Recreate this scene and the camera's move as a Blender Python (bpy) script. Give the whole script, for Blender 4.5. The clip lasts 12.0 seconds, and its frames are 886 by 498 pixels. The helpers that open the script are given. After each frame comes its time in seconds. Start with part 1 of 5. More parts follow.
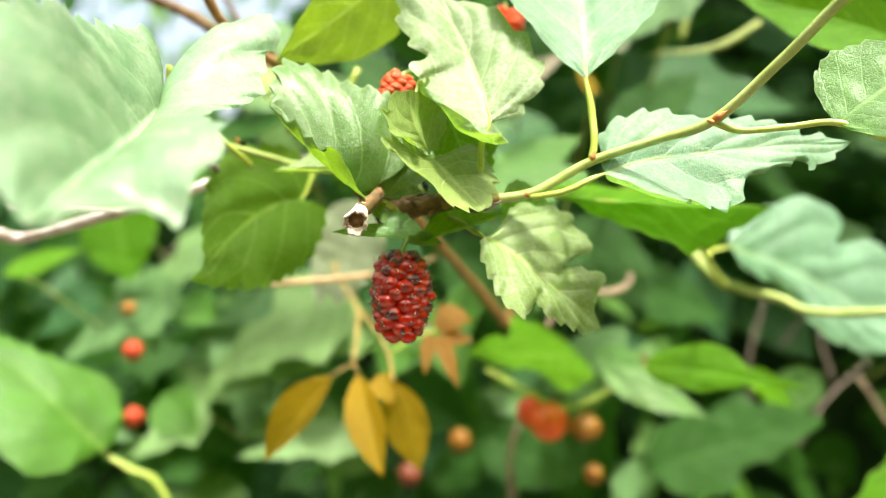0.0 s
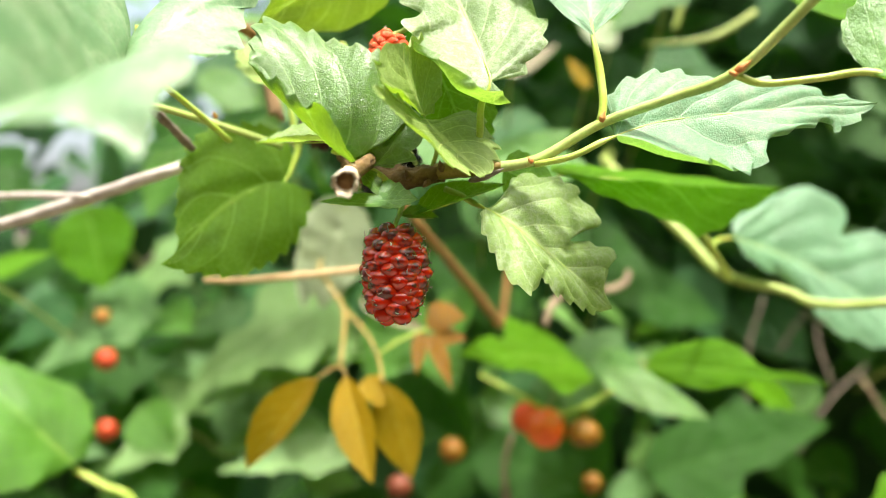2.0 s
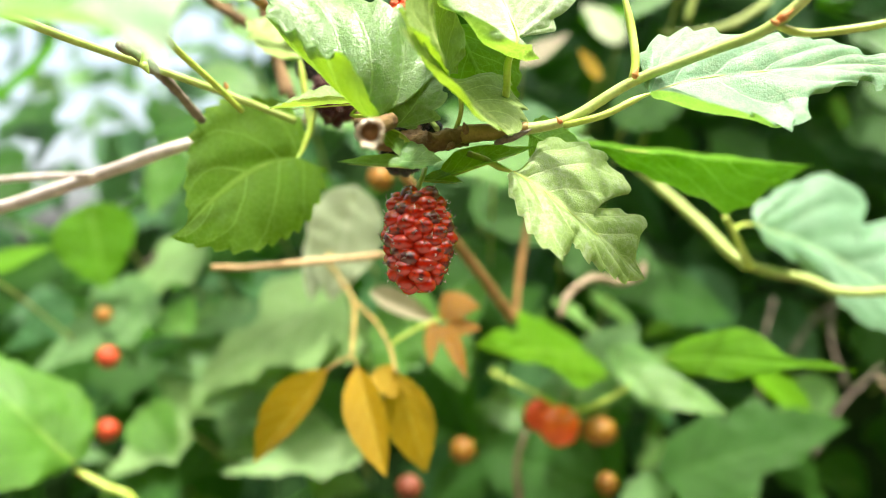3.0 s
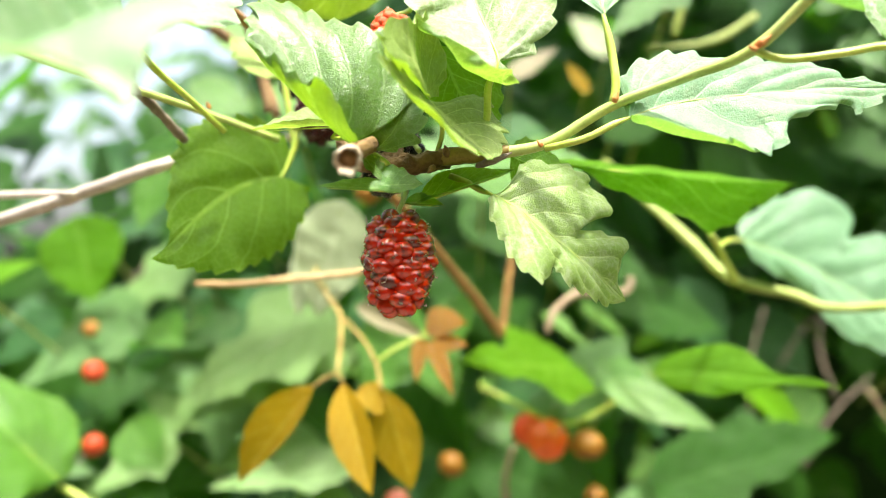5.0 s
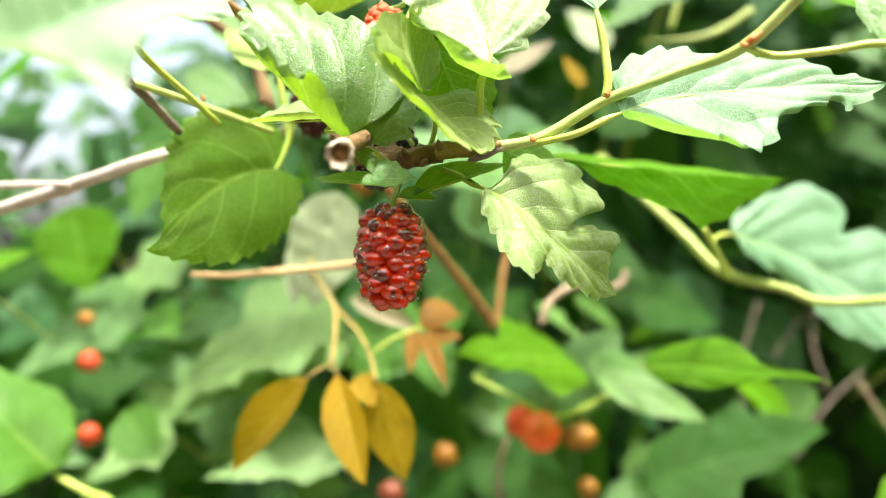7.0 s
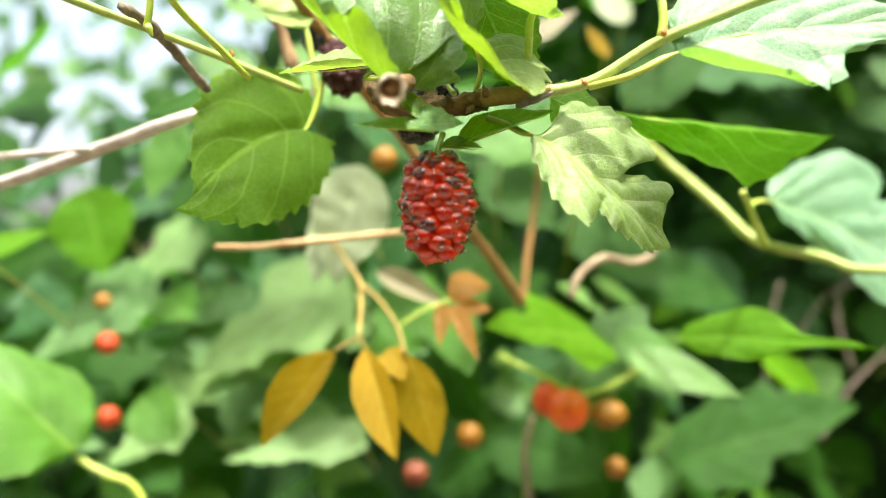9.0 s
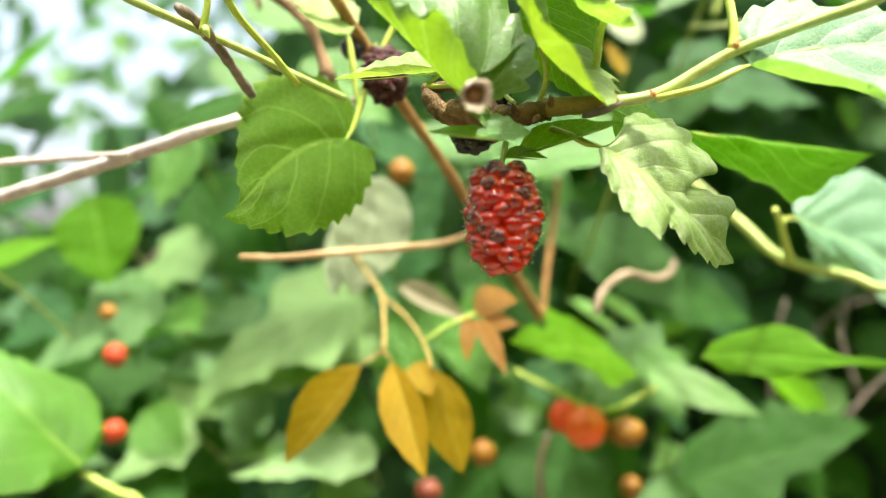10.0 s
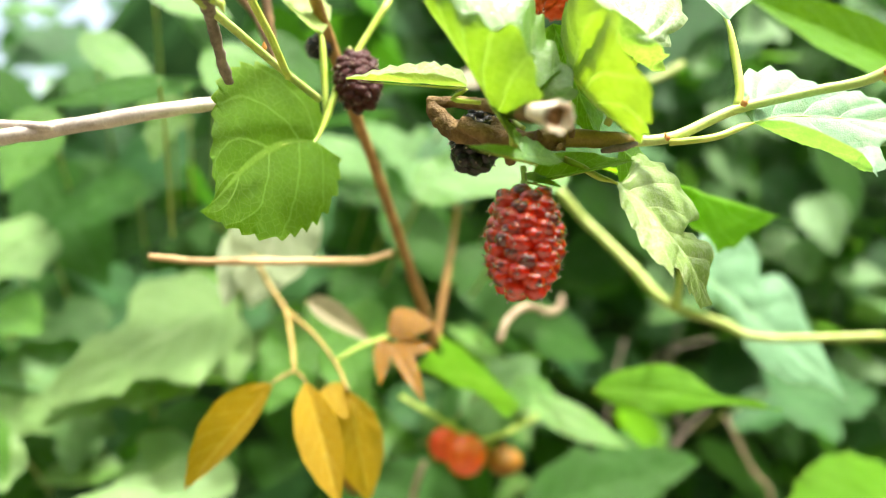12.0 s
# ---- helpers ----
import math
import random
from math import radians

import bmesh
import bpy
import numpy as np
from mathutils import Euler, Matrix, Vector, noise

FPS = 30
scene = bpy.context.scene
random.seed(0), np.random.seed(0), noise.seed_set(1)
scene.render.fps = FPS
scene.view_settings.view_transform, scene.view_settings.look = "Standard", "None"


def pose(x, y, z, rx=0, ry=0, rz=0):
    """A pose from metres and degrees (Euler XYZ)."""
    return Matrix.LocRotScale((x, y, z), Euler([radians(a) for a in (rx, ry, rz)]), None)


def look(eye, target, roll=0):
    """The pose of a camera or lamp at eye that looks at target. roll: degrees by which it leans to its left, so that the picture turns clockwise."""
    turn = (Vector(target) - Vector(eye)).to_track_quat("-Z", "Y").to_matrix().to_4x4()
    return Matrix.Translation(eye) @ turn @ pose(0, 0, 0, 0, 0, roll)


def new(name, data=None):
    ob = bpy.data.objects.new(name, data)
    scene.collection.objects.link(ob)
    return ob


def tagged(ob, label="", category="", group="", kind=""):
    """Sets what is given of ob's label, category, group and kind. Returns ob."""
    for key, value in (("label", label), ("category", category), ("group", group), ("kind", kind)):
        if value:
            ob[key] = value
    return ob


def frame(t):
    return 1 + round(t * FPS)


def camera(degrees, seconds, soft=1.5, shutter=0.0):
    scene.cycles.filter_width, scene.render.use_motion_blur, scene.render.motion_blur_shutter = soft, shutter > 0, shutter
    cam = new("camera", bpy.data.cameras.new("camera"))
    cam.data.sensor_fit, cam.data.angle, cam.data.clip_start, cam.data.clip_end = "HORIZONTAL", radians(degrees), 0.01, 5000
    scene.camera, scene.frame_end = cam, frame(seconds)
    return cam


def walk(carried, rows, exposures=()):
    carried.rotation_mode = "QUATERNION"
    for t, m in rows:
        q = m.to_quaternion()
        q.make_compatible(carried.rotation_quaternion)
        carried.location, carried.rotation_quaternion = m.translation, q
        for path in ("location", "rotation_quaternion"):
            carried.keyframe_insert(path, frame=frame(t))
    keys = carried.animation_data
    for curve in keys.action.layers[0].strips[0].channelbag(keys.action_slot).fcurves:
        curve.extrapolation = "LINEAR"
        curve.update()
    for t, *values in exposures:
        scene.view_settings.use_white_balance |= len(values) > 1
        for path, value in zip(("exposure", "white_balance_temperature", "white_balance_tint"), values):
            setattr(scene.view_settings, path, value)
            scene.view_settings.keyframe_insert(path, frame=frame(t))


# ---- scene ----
# The camera is held by hand, some twenty centimetres from the fruit.
cam = camera(60.9, 12.0, soft=1.0)
cam.data.dof.use_dof = True
cam.data.dof.focus_distance = 0.175
cam.data.dof.aperture_fstop = 6.4
METRES, EYE, TILT, LEAN, TURN = 0.15, 1.2, -3.0, 0.0, 0.0
ROWS = [
    (0.0, 0.0, 0.0, 0.0, 0.0, 0.0, -0.0),
    (0.5, 0.008, 0.012, 0.0123, -0.37, -0.26, 0.85),
    (1.0, -0.0658, 0.0772, -0.0648, 0.02, -0.14, 0.63),
    (1.5, -0.0183, 0.1001, -0.0612, -0.67, 1.32, 0.46),
    (2.0, -0.022, 0.1142, -0.0776, -1.25, 1.64, 0.61),
    (2.5, -0.0411, 0.1508, -0.1169, -1.53, 2.75, 0.81),
    (3.0, -0.0623, 0.1745, -0.1538, -1.37, 2.9, 0.78),
    (3.5, -0.0405, 0.1843, -0.1313, -1.72, 3.9, 1.05),
    (5.5, -0.0426, 0.1741, -0.1278, -1.86, 3.15, 0.81),
    (6.0, -0.0415, 0.1848, -0.1374, -1.89, 3.05, 0.8),
    (6.5, -0.0455, 0.1789, -0.1304, -1.87, 3.01, 0.69),
    (7.0, -0.0349, 0.1677, -0.1248, -2.07, 2.69, 0.54),
    (9.0, -0.0975, 0.2253, -0.1863, -1.71, 2.32, 1.13),
    (9.5, -0.1493, 0.2343, -0.1717, -2.16, 2.9, 0.88),
    (10.0, -0.2149, 0.2573, -0.1898, -3.15, 3.49, 0.44),
    (10.5, -0.2953, 0.2803, -0.1973, -5.57, 4.96, 0.08),
    (11.0, -0.3881, 0.3389, -0.2181, -9.89, 5.84, -1.51),
    (11.5, -0.4489, 0.3419, -0.1874, -14.73, 6.54, -3.0),
    (12.0, -0.4975, 0.3543, -0.2005, -18.2, 5.67, -3.5),
]
EXPOSURE = 1.76
walk(cam, [(t, pose(0, 0, EYE, TILT, LEAN, TURN) @ pose(METRES * x, METRES * y, METRES * z, 90 + pitch, roll, yaw)) for t, x, y, z, yaw, pitch, roll in ROWS], [(t, EXPOSURE + e, 6700, 4) for t, e in ((0.0, -0.25), (0.5, -0.42), (1.0, -0.35), (2.5, -0.25), (3.0, -0.08), (6.5, 0.0), (10.5, 0.0), (11.0, 0.05), (12.0, 0.16))])

# ---- world and sun: a bright, hazy sky over an open hedge
SUN = (0.14, -0.24, 0.96)
world = bpy.data.worlds.new("sky")
world.use_nodes = True
scene.world = world
wn = world.node_tree
sky = wn.nodes.new("ShaderNodeTexSky")
sky.sky_type, sky.sun_disc = "NISHITA", False
sky.sun_elevation = math.asin(Vector(SUN).normalized().z)
sky.sun_rotation = math.atan2(SUN[0], SUN[1])
sky.air_density, sky.dust_density, sky.ozone_density = 0.8, 7.0, 0.3
wn.nodes["Background"].inputs["Strength"].default_value = 0.20
grey = wn.nodes.new("ShaderNodeRGBToBW")
haze = wn.nodes.new("ShaderNodeMix")
haze.data_type = "RGBA"
haze.inputs[0].default_value = 0.4
wn.links.new(sky.outputs["Color"], grey.inputs[0])
wn.links.new(sky.outputs["Color"], haze.inputs[6])
wn.links.new(grey.outputs[0], haze.inputs[7])
wn.links.new(haze.outputs[2], wn.nodes["Background"].inputs["Color"])
sun = new("sun", bpy.data.lights.new("sun", "SUN"))
sun.data.energy, sun.data.angle, sun.data.color = 3.0, radians(4), (1.0, 0.97, 0.92)
sun.matrix_world = look(SUN, (0, 0, 0)).normalized()


# ---- materials
def shader(name):
    m = bpy.data.materials.new(name)
    m.use_nodes = True
    nt = m.node_tree
    return m, nt, nt.nodes["Principled BSDF"], nt.nodes["Material Output"]


def calc(nt, op, a, b=0.0, c=0.0, clamp=False):
    n = nt.nodes.new("ShaderNodeMath")
    n.operation, n.use_clamp = op, clamp
    for i, v in enumerate((a, b, c)):
        if isinstance(v, (int, float)):
            n.inputs[i].default_value = v
        else:
            nt.links.new(v, n.inputs[i])
    return n.outputs[0]


def blend(nt, fac, a, b, mode="MIX"):
    n = nt.nodes.new("ShaderNodeMix")
    n.data_type, n.blend_type = "RGBA", mode
    for i, v in ((0, fac), (6, a), (7, b)):
        if isinstance(v, (int, float)):
            n.inputs[i].default_value = v
        elif isinstance(v, tuple):
            n.inputs[i].default_value = (*v, 1)
        else:
            nt.links.new(v, n.inputs[i])
    return n.outputs[2]


def ramp(nt, v, lo, hi):
    n = nt.nodes.new("ShaderNodeMapRange")
    n.interpolation_type = "SMOOTHSTEP"
    nt.links.new(v, n.inputs[0])
    n.inputs[1].default_value, n.inputs[2].default_value = lo, hi
    return n.outputs[0]


def speckle(nt, coords, scale, detail=4.0, rough=0.55):
    n = nt.nodes.new("ShaderNodeTexNoise")
    n.inputs["Scale"].default_value, n.inputs["Detail"].default_value = scale, detail
    n.inputs["Roughness"].default_value = rough
    nt.links.new(coords, n.inputs["Vector"])
    return n.outputs["Fac"]


def bump(nt, height, strength, distance):
    n = nt.nodes.new("ShaderNodeBump")
    n.inputs["Strength"].default_value, n.inputs["Distance"].default_value = strength, distance
    nt.links.new(height, n.inputs["Height"])
    return n.outputs["Normal"]


def leaf_material(name, colour, vein, glow, rough=0.42, through_fac=0.45, wear=0.0, vary=0.25, veins=6.0, sheen=0.5, swell=0.0, ink=0.7):
    """A leaf blade: colour of the face, of the veins, and of the light that comes through."""
    colour = tuple(0.86 * c for c in colour)
    m, nt, bsdf, out = shader(name)
    uv = nt.nodes.new("ShaderNodeUVMap")
    sep = nt.nodes.new("ShaderNodeSeparateXYZ")
    nt.links.new(uv.outputs[0], sep.inputs[0])
    geo = nt.nodes.new("ShaderNodeTexCoord").outputs["Object"]
    info = nt.nodes.new("ShaderNodeObjectInfo").outputs["Random"]
    s = sep.outputs[0]
    a = calc(nt, "ABSOLUTE", calc(nt, "MULTIPLY_ADD", sep.outputs[1], 2.0, -1.0))
    wob = calc(nt, "MULTIPLY_ADD", speckle(nt, geo, 120.0, 2.0), 0.25, -0.12)
    mid = calc(nt, "SUBTRACT", 1.0, ramp(nt, a, 0.015, 0.06))
    q = calc(nt, "ADD", calc(nt, "MULTIPLY_ADD", a, -1.9, wob), calc(nt, "MULTIPLY", s, veins))
    dist = calc(nt, "ABSOLUTE", calc(nt, "SUBTRACT", calc(nt, "FRACT", q), 0.5))
    side = calc(nt, "SUBTRACT", 1.0, ramp(nt, dist, 0.012, 0.055))
    side = calc(nt, "MULTIPLY", side, calc(nt, "SUBTRACT", 1.0, calc(nt, "MULTIPLY", a, 0.6)))
    lines = calc(nt, "MAXIMUM", mid, side)
    cells = nt.nodes.new("ShaderNodeTexVoronoi")
    cells.feature = "DISTANCE_TO_EDGE"
    cells.inputs["Scale"].default_value = 1700.0
    nt.links.new(geo, cells.inputs["Vector"])
    net = ramp(nt, cells.outputs["Distance"], 0.0, 0.14)
    mesh = nt.nodes.new("ShaderNodeTexVoronoi")
    mesh.feature = "DISTANCE_TO_EDGE"
    mesh.inputs["Scale"].default_value = 420.0
    nt.links.new(geo, mesh.inputs["Vector"])
    weave = ramp(nt, mesh.outputs["Distance"], 0.0, 0.09)
    rim = ramp(nt, a, 0.955, 0.995)
    broad, fine = speckle(nt, geo, 55.0, 3.0), speckle(nt, geo, 900.0, 3.0)
    tone = blend(nt, ramp(nt, broad, 0.3, 0.72), tuple(0.72 * c for c in colour), tuple(min(1, 1.25 * c) for c in colour))
    tone = blend(nt, calc(nt, "MULTIPLY", info, vary), tone, (colour[0] * 1.7, colour[1] * 1.25, colour[2] * 0.6))
    tone = blend(nt, calc(nt, "MULTIPLY", calc(nt, "SUBTRACT", 1.0, net), 0.06), tone, vein)
    tone = blend(nt, calc(nt, "MULTIPLY", calc(nt, "SUBTRACT", 1.0, weave), 0.15), tone, vein)
    tone = blend(nt, calc(nt, "MULTIPLY", lines, ink), tone, vein)
    # The lit leaf edge is painted as a lighter rim, in vein colour.
    tone = blend(nt, calc(nt, "MULTIPLY", rim, 0.5), tone, vein)
    tone = blend(nt, calc(nt, "MULTIPLY", ramp(nt, fine, 0.42, 0.60), 0.42), tone, tuple(0.62 * c for c in colour))
    tone = blend(nt, calc(nt, "MULTIPLY", ramp(nt, speckle(nt, geo, 260.0, 4.0, 0.65), 0.5, 0.72), 0.30), tone, tuple(min(1, 1.3 * c + 0.02) for c in colour))
    if wear:
        dust = ramp(nt, calc(nt, "ADD", calc(nt, "MULTIPLY", fine, 0.6), calc(nt, "MULTIPLY", speckle(nt, geo, 140.0, 5.0, 0.7), 0.6)), 0.52, 0.78)
        tone = blend(nt, calc(nt, "MULTIPLY", dust, wear), tone, (0.56, 0.62, 0.40))
        spots = ramp(nt, speckle(nt, geo, 520.0, 2.0), 0.72, 0.78)
        tone = blend(nt, calc(nt, "MULTIPLY", spots, 0.5), tone, (0.16, 0.12, 0.05))
    h = calc(nt, "ADD", calc(nt, "MULTIPLY", lines, -0.30), calc(nt, "MULTIPLY", net, 0.22))
    h = calc(nt, "ADD", h, calc(nt, "MULTIPLY", weave, 0.06))
    h = calc(nt, "ADD", h, calc(nt, "MULTIPLY", fine, 0.7))
    if swell:
        h = calc(nt, "ADD", h, calc(nt, "MULTIPLY", speckle(nt, geo, 75.0, 3.0), swell))
    n = bump(nt, h, 0.55, 0.0006)
    nt.links.new(tone, bsdf.inputs["Base Color"])
    nt.links.new(calc(nt, "MULTIPLY_ADD", fine, 0.25, rough - 0.12), bsdf.inputs["Roughness"])
    bsdf.inputs["Specular IOR Level"].default_value = sheen
    nt.links.new(n, bsdf.inputs["Normal"])
    tr = nt.nodes.new("ShaderNodeBsdfTranslucent")
    gl = blend(nt, calc(nt, "MULTIPLY", calc(nt, "SUBTRACT", 1.0, weave), 0.3), glow, tuple(min(0.9, 1.5 * c + 0.08) for c in glow))
    gl = blend(nt, calc(nt, "MULTIPLY", lines, 0.7), gl, tuple(min(0.9, 1.6 * c + 0.10) for c in glow))
    gl = blend(nt, calc(nt, "MULTIPLY", ramp(nt, broad, 0.3, 0.75), 0.35), gl, tuple(0.7 * c for c in glow))
    nt.links.new(gl, tr.inputs["Color"])
    nt.links.new(n, tr.inputs["Normal"])
    mix = nt.nodes.new("ShaderNodeMixShader")
    mix.inputs[0].default_value = through_fac
    nt.links.new(bsdf.outputs[0], mix.inputs[1])
    nt.links.new(tr.outputs[0], mix.inputs[2])
    nt.links.new(mix.outputs[0], out.inputs["Surface"])
    return m


def plain_material(name, colour, second, scale, rough=0.6, relief=0.4, depth=0.0004, stretch=(1, 1, 1), sss=0.0, coat=0.0, spec=0.4):
    m, nt, bsdf, out = shader(name)
    tex = nt.nodes.new("ShaderNodeTexCoord").outputs["Object"]
    mp = nt.nodes.new("ShaderNodeMapping")
    mp.inputs["Scale"].default_value = stretch
    nt.links.new(tex, mp.inputs["Vector"])
    big, small = speckle(nt, mp.outputs[0], scale, 4.0), speckle(nt, mp.outputs[0], scale * 7, 4.0)
    tone = blend(nt, ramp(nt, big, 0.35, 0.68), colour, second)
    tone = blend(nt, calc(nt, "MULTIPLY", ramp(nt, small, 0.45, 0.75), 0.4), tone, tuple(0.55 * c for c in colour))
    nt.links.new(tone, bsdf.inputs["Base Color"])
    nt.links.new(calc(nt, "MULTIPLY_ADD", small, 0.3, rough - 0.15), bsdf.inputs["Roughness"])
    nt.links.new(bump(nt, calc(nt, "ADD", big, calc(nt, "MULTIPLY", small, 0.6)), relief, depth), bsdf.inputs["Normal"])
    bsdf.inputs["Coat Weight"].default_value = coat
    bsdf.inputs["Specular IOR Level"].default_value = spec
    if sss:
        bsdf.inputs["Subsurface Weight"].default_value = sss
        bsdf.inputs["Subsurface Radius"].default_value = (0.002, 0.0008, 0.0004)
        bsdf.inputs["Subsurface Scale"].default_value = 0.6
    return m


def drupelet_material():
    """Glossy red flesh, dull purple on the outer crown of most drupelets."""
    m, nt, bsdf, out = shader("ripening mulberry flesh")
    tex = nt.nodes.new("ShaderNodeTexCoord").outputs["Object"]
    info = nt.nodes.new("ShaderNodeObjectInfo").outputs["Random"]
    shift = nt.nodes.new("ShaderNodeVectorMath")
    shift.operation = "ADD"
    nt.links.new(tex, shift.inputs[0])
    push = nt.nodes.new("ShaderNodeCombineXYZ")
    for i, k in enumerate((37.0, 71.0, 13.0)):
        nt.links.new(calc(nt, "MULTIPLY", info, k), push.inputs[i])
    nt.links.new(push.outputs[0], shift.inputs[1])
    at = shift.outputs[0]
    sep = nt.nodes.new("ShaderNodeSeparateXYZ")
    nt.links.new(tex, sep.inputs[0])
    crown = calc(nt, "ADD", calc(nt, "MULTIPLY", sep.outputs[2], 0.70), calc(nt, "MULTIPLY", sep.outputs[1], -0.20))
    patch = calc(nt, "ADD", crown, calc(nt, "MULTIPLY_ADD", speckle(nt, at, 1.7, 4.0, 0.6), 1.5, -0.80))
    patch = calc(nt, "ADD", patch, calc(nt, "MULTIPLY_ADD", info, 0.45, -0.25))
    fine = speckle(nt, at, 14.0, 3.0)
    tone = blend(nt, info, (0.50, 0.009, 0.002), (0.66, 0.030, 0.003))
    dark = ramp(nt, patch, 0.40, 0.78)
    tone = blend(nt, calc(nt, "MULTIPLY", dark, 0.92), tone, (0.060, 0.009, 0.010))
    tone = blend(nt, calc(nt, "MULTIPLY", ramp(nt, fine, 0.55, 0.75), calc(nt, "MULTIPLY", dark, 0.3)), tone, (0.22, 0.09, 0.07))
    nt.links.new(tone, bsdf.inputs["Base Color"])
    nt.links.new(calc(nt, "MULTIPLY_ADD", dark, 0.10, 0.07), bsdf.inputs["Roughness"])
    bsdf.inputs["Subsurface Weight"].default_value = 0.25
    bsdf.inputs["Subsurface Radius"].default_value = (0.003, 0.0006, 0.0003)
    bsdf.inputs["Subsurface Scale"].default_value = 0.5
    bsdf.inputs["Specular IOR Level"].default_value = 0.3
    bsdf.inputs["Coat Weight"].default_value, bsdf.inputs["Coat Roughness"].default_value = 1.0, 0.03
    bsdf.inputs["Coat IOR"].default_value = 1.5
    h = calc(nt, "ADD", calc(nt, "MULTIPLY", speckle(nt, at, 3.2, 3.0), 1.0), calc(nt, "MULTIPLY", calc(nt, "MULTIPLY", fine, dark), 0.5))
    nt.links.new(bump(nt, h, 0.3, 0.0006), bsdf.inputs["Normal"])
    return m


FRESH = leaf_material("fresh mulberry leaf", (0.10, 0.26, 0.04), (0.32, 0.48, 0.16), (0.26, 0.54, 0.015), 0.38, 0.40, sheen=0.7, ink=0.5)
MOSS = leaf_material("moss green hedge leaf", (0.065, 0.205, 0.015), (0.15, 0.28, 0.05), (0.17, 0.44, 0.006), 0.42, 0.38, vary=0.3, sheen=0.5, swell=4.0)
PALE = leaf_material("pale mulberry leaf", (0.095, 0.235, 0.025), (0.28, 0.42, 0.12), (0.19, 0.34, 0.006), 0.34, 0.38, wear=0.18, sheen=0.9, vary=0.0)
MEALY = leaf_material("mealy whitish mulberry leaf", (0.17, 0.28, 0.085), (0.40, 0.50, 0.24), (0.32, 0.56, 0.04), 0.44, 0.30, wear=0.5, sheen=0.6, vary=0.0)
# The bluish sheen of the sky is put into this leaf colour.
SKYTINT = leaf_material("mulberry leaf with bluish sky sheen in colour", (0.14, 0.29, 0.15), (0.32, 0.48, 0.30), (0.28, 0.56, 0.05), 0.44, 0.28, wear=0.3, sheen=0.5, vary=0.0)
BLOTCHED = leaf_material("blotched cream green mulberry leaf", (0.25, 0.39, 0.095), (0.45, 0.53, 0.22), (0.36, 0.54, 0.04), 0.46, 0.38, wear=0.55, sheen=0.6, vary=0.0)
# Whiteness of glare is put into this leaf's colour and pale dust.
GLARE = leaf_material("pale green mulberry leaf whitened for glare", (0.16, 0.31, 0.14), (0.30, 0.45, 0.25), (0.25, 0.50, 0.09), 0.36, 0.32, wear=0.5, sheen=1.0, vary=0.0, ink=0.35)
DEEP = leaf_material("deep green mulberry leaf", (0.10, 0.25, 0.015), (0.26, 0.42, 0.07), (0.26, 0.54, 0.008), 0.46, 0.5, sheen=0.3)
GOLDEN = leaf_material("yellowish deep green mulberry leaf", (0.062, 0.150, 0.005), (0.20, 0.30, 0.04), (0.22, 0.42, 0.004), 0.45, 0.52, sheen=0.15, vary=0.0, veins=4.0, swell=2.0, ink=0.55)
LIME = leaf_material("lime green young leaf", (0.34, 0.48, 0.12), (0.50, 0.58, 0.20), (0.20, 0.33, 0.005), 0.42, 0.40, vary=0.0)
GRASS = leaf_material("grass green leaf", (0.075, 0.23, 0.005), (0.20, 0.38, 0.04), (0.24, 0.50, 0.003), 0.50, 0.5, sheen=0.15)
# These two hedge leaf colours are darkened to hold the hedge's shade.
HEDGE = leaf_material("hedge leaf", (0.024, 0.088, 0.009), (0.06, 0.15, 0.025), (0.08, 0.28, 0.005), 0.45, 0.40, vary=0.35, sheen=0.15, swell=4.0)
DULL = leaf_material("blue green hedge leaf", (0.036, 0.115, 0.034), (0.08, 0.18, 0.06), (0.08, 0.26, 0.014), 0.42, 0.36, vary=0.2, sheen=0.2, swell=4.0)
# These two hedge leaf colours are lightened to hold sky sheen.
LITPALE = leaf_material("hedge leaf paled for sky sheen", (0.12, 0.25, 0.080), (0.20, 0.33, 0.13), (0.15, 0.38, 0.02), 0.40, 0.38, vary=0.2, sheen=0.35, swell=3.0)
LITWHITE = leaf_material("hedge leaf whitened for sky sheen", (0.19, 0.34, 0.11), (0.30, 0.43, 0.18), (0.23, 0.46, 0.03), 0.36, 0.36, vary=0.15, sheen=0.35, swell=3.0)
# Sky gloss is put into this pale bluish leaf colour.
SKYGLOSS = leaf_material("pale leaf with sky gloss in its colour", (0.17, 0.35, 0.18), (0.28, 0.45, 0.27), (0.28, 0.54, 0.08), 0.32, 0.36, vary=0.0, sheen=0.9, swell=2.5)
CREAM = leaf_material("cream leaf underside", (0.41, 0.49, 0.28), (0.52, 0.57, 0.37), (0.40, 0.46, 0.22), 0.6, 0.3, vary=0.0)
OLIVE = leaf_material("olive brown leaf", (0.34, 0.215, 0.003), (0.42, 0.30, 0.02), (0.68, 0.43, 0.003), 0.45, 0.42, vary=0.1, sheen=0.25)
COPPER = leaf_material("coppery young leaf", (0.24, 0.110, 0.002), (0.36, 0.20, 0.01), (0.62, 0.27, 0.002), 0.26, 0.45, vary=0.1, sheen=0.4)
ROSY = leaf_material("faded rosy leaf", (0.28, 0.25, 0.14), (0.34, 0.28, 0.18), (0.30, 0.26, 0.08), 0.5, 0.3, vary=0.1)
SHOOT = plain_material("green shoot skin", (0.31, 0.39, 0.095), (0.42, 0.49, 0.16), 160.0, 0.42, 0.3, 0.0003, (1, 1, 1), 0.1)
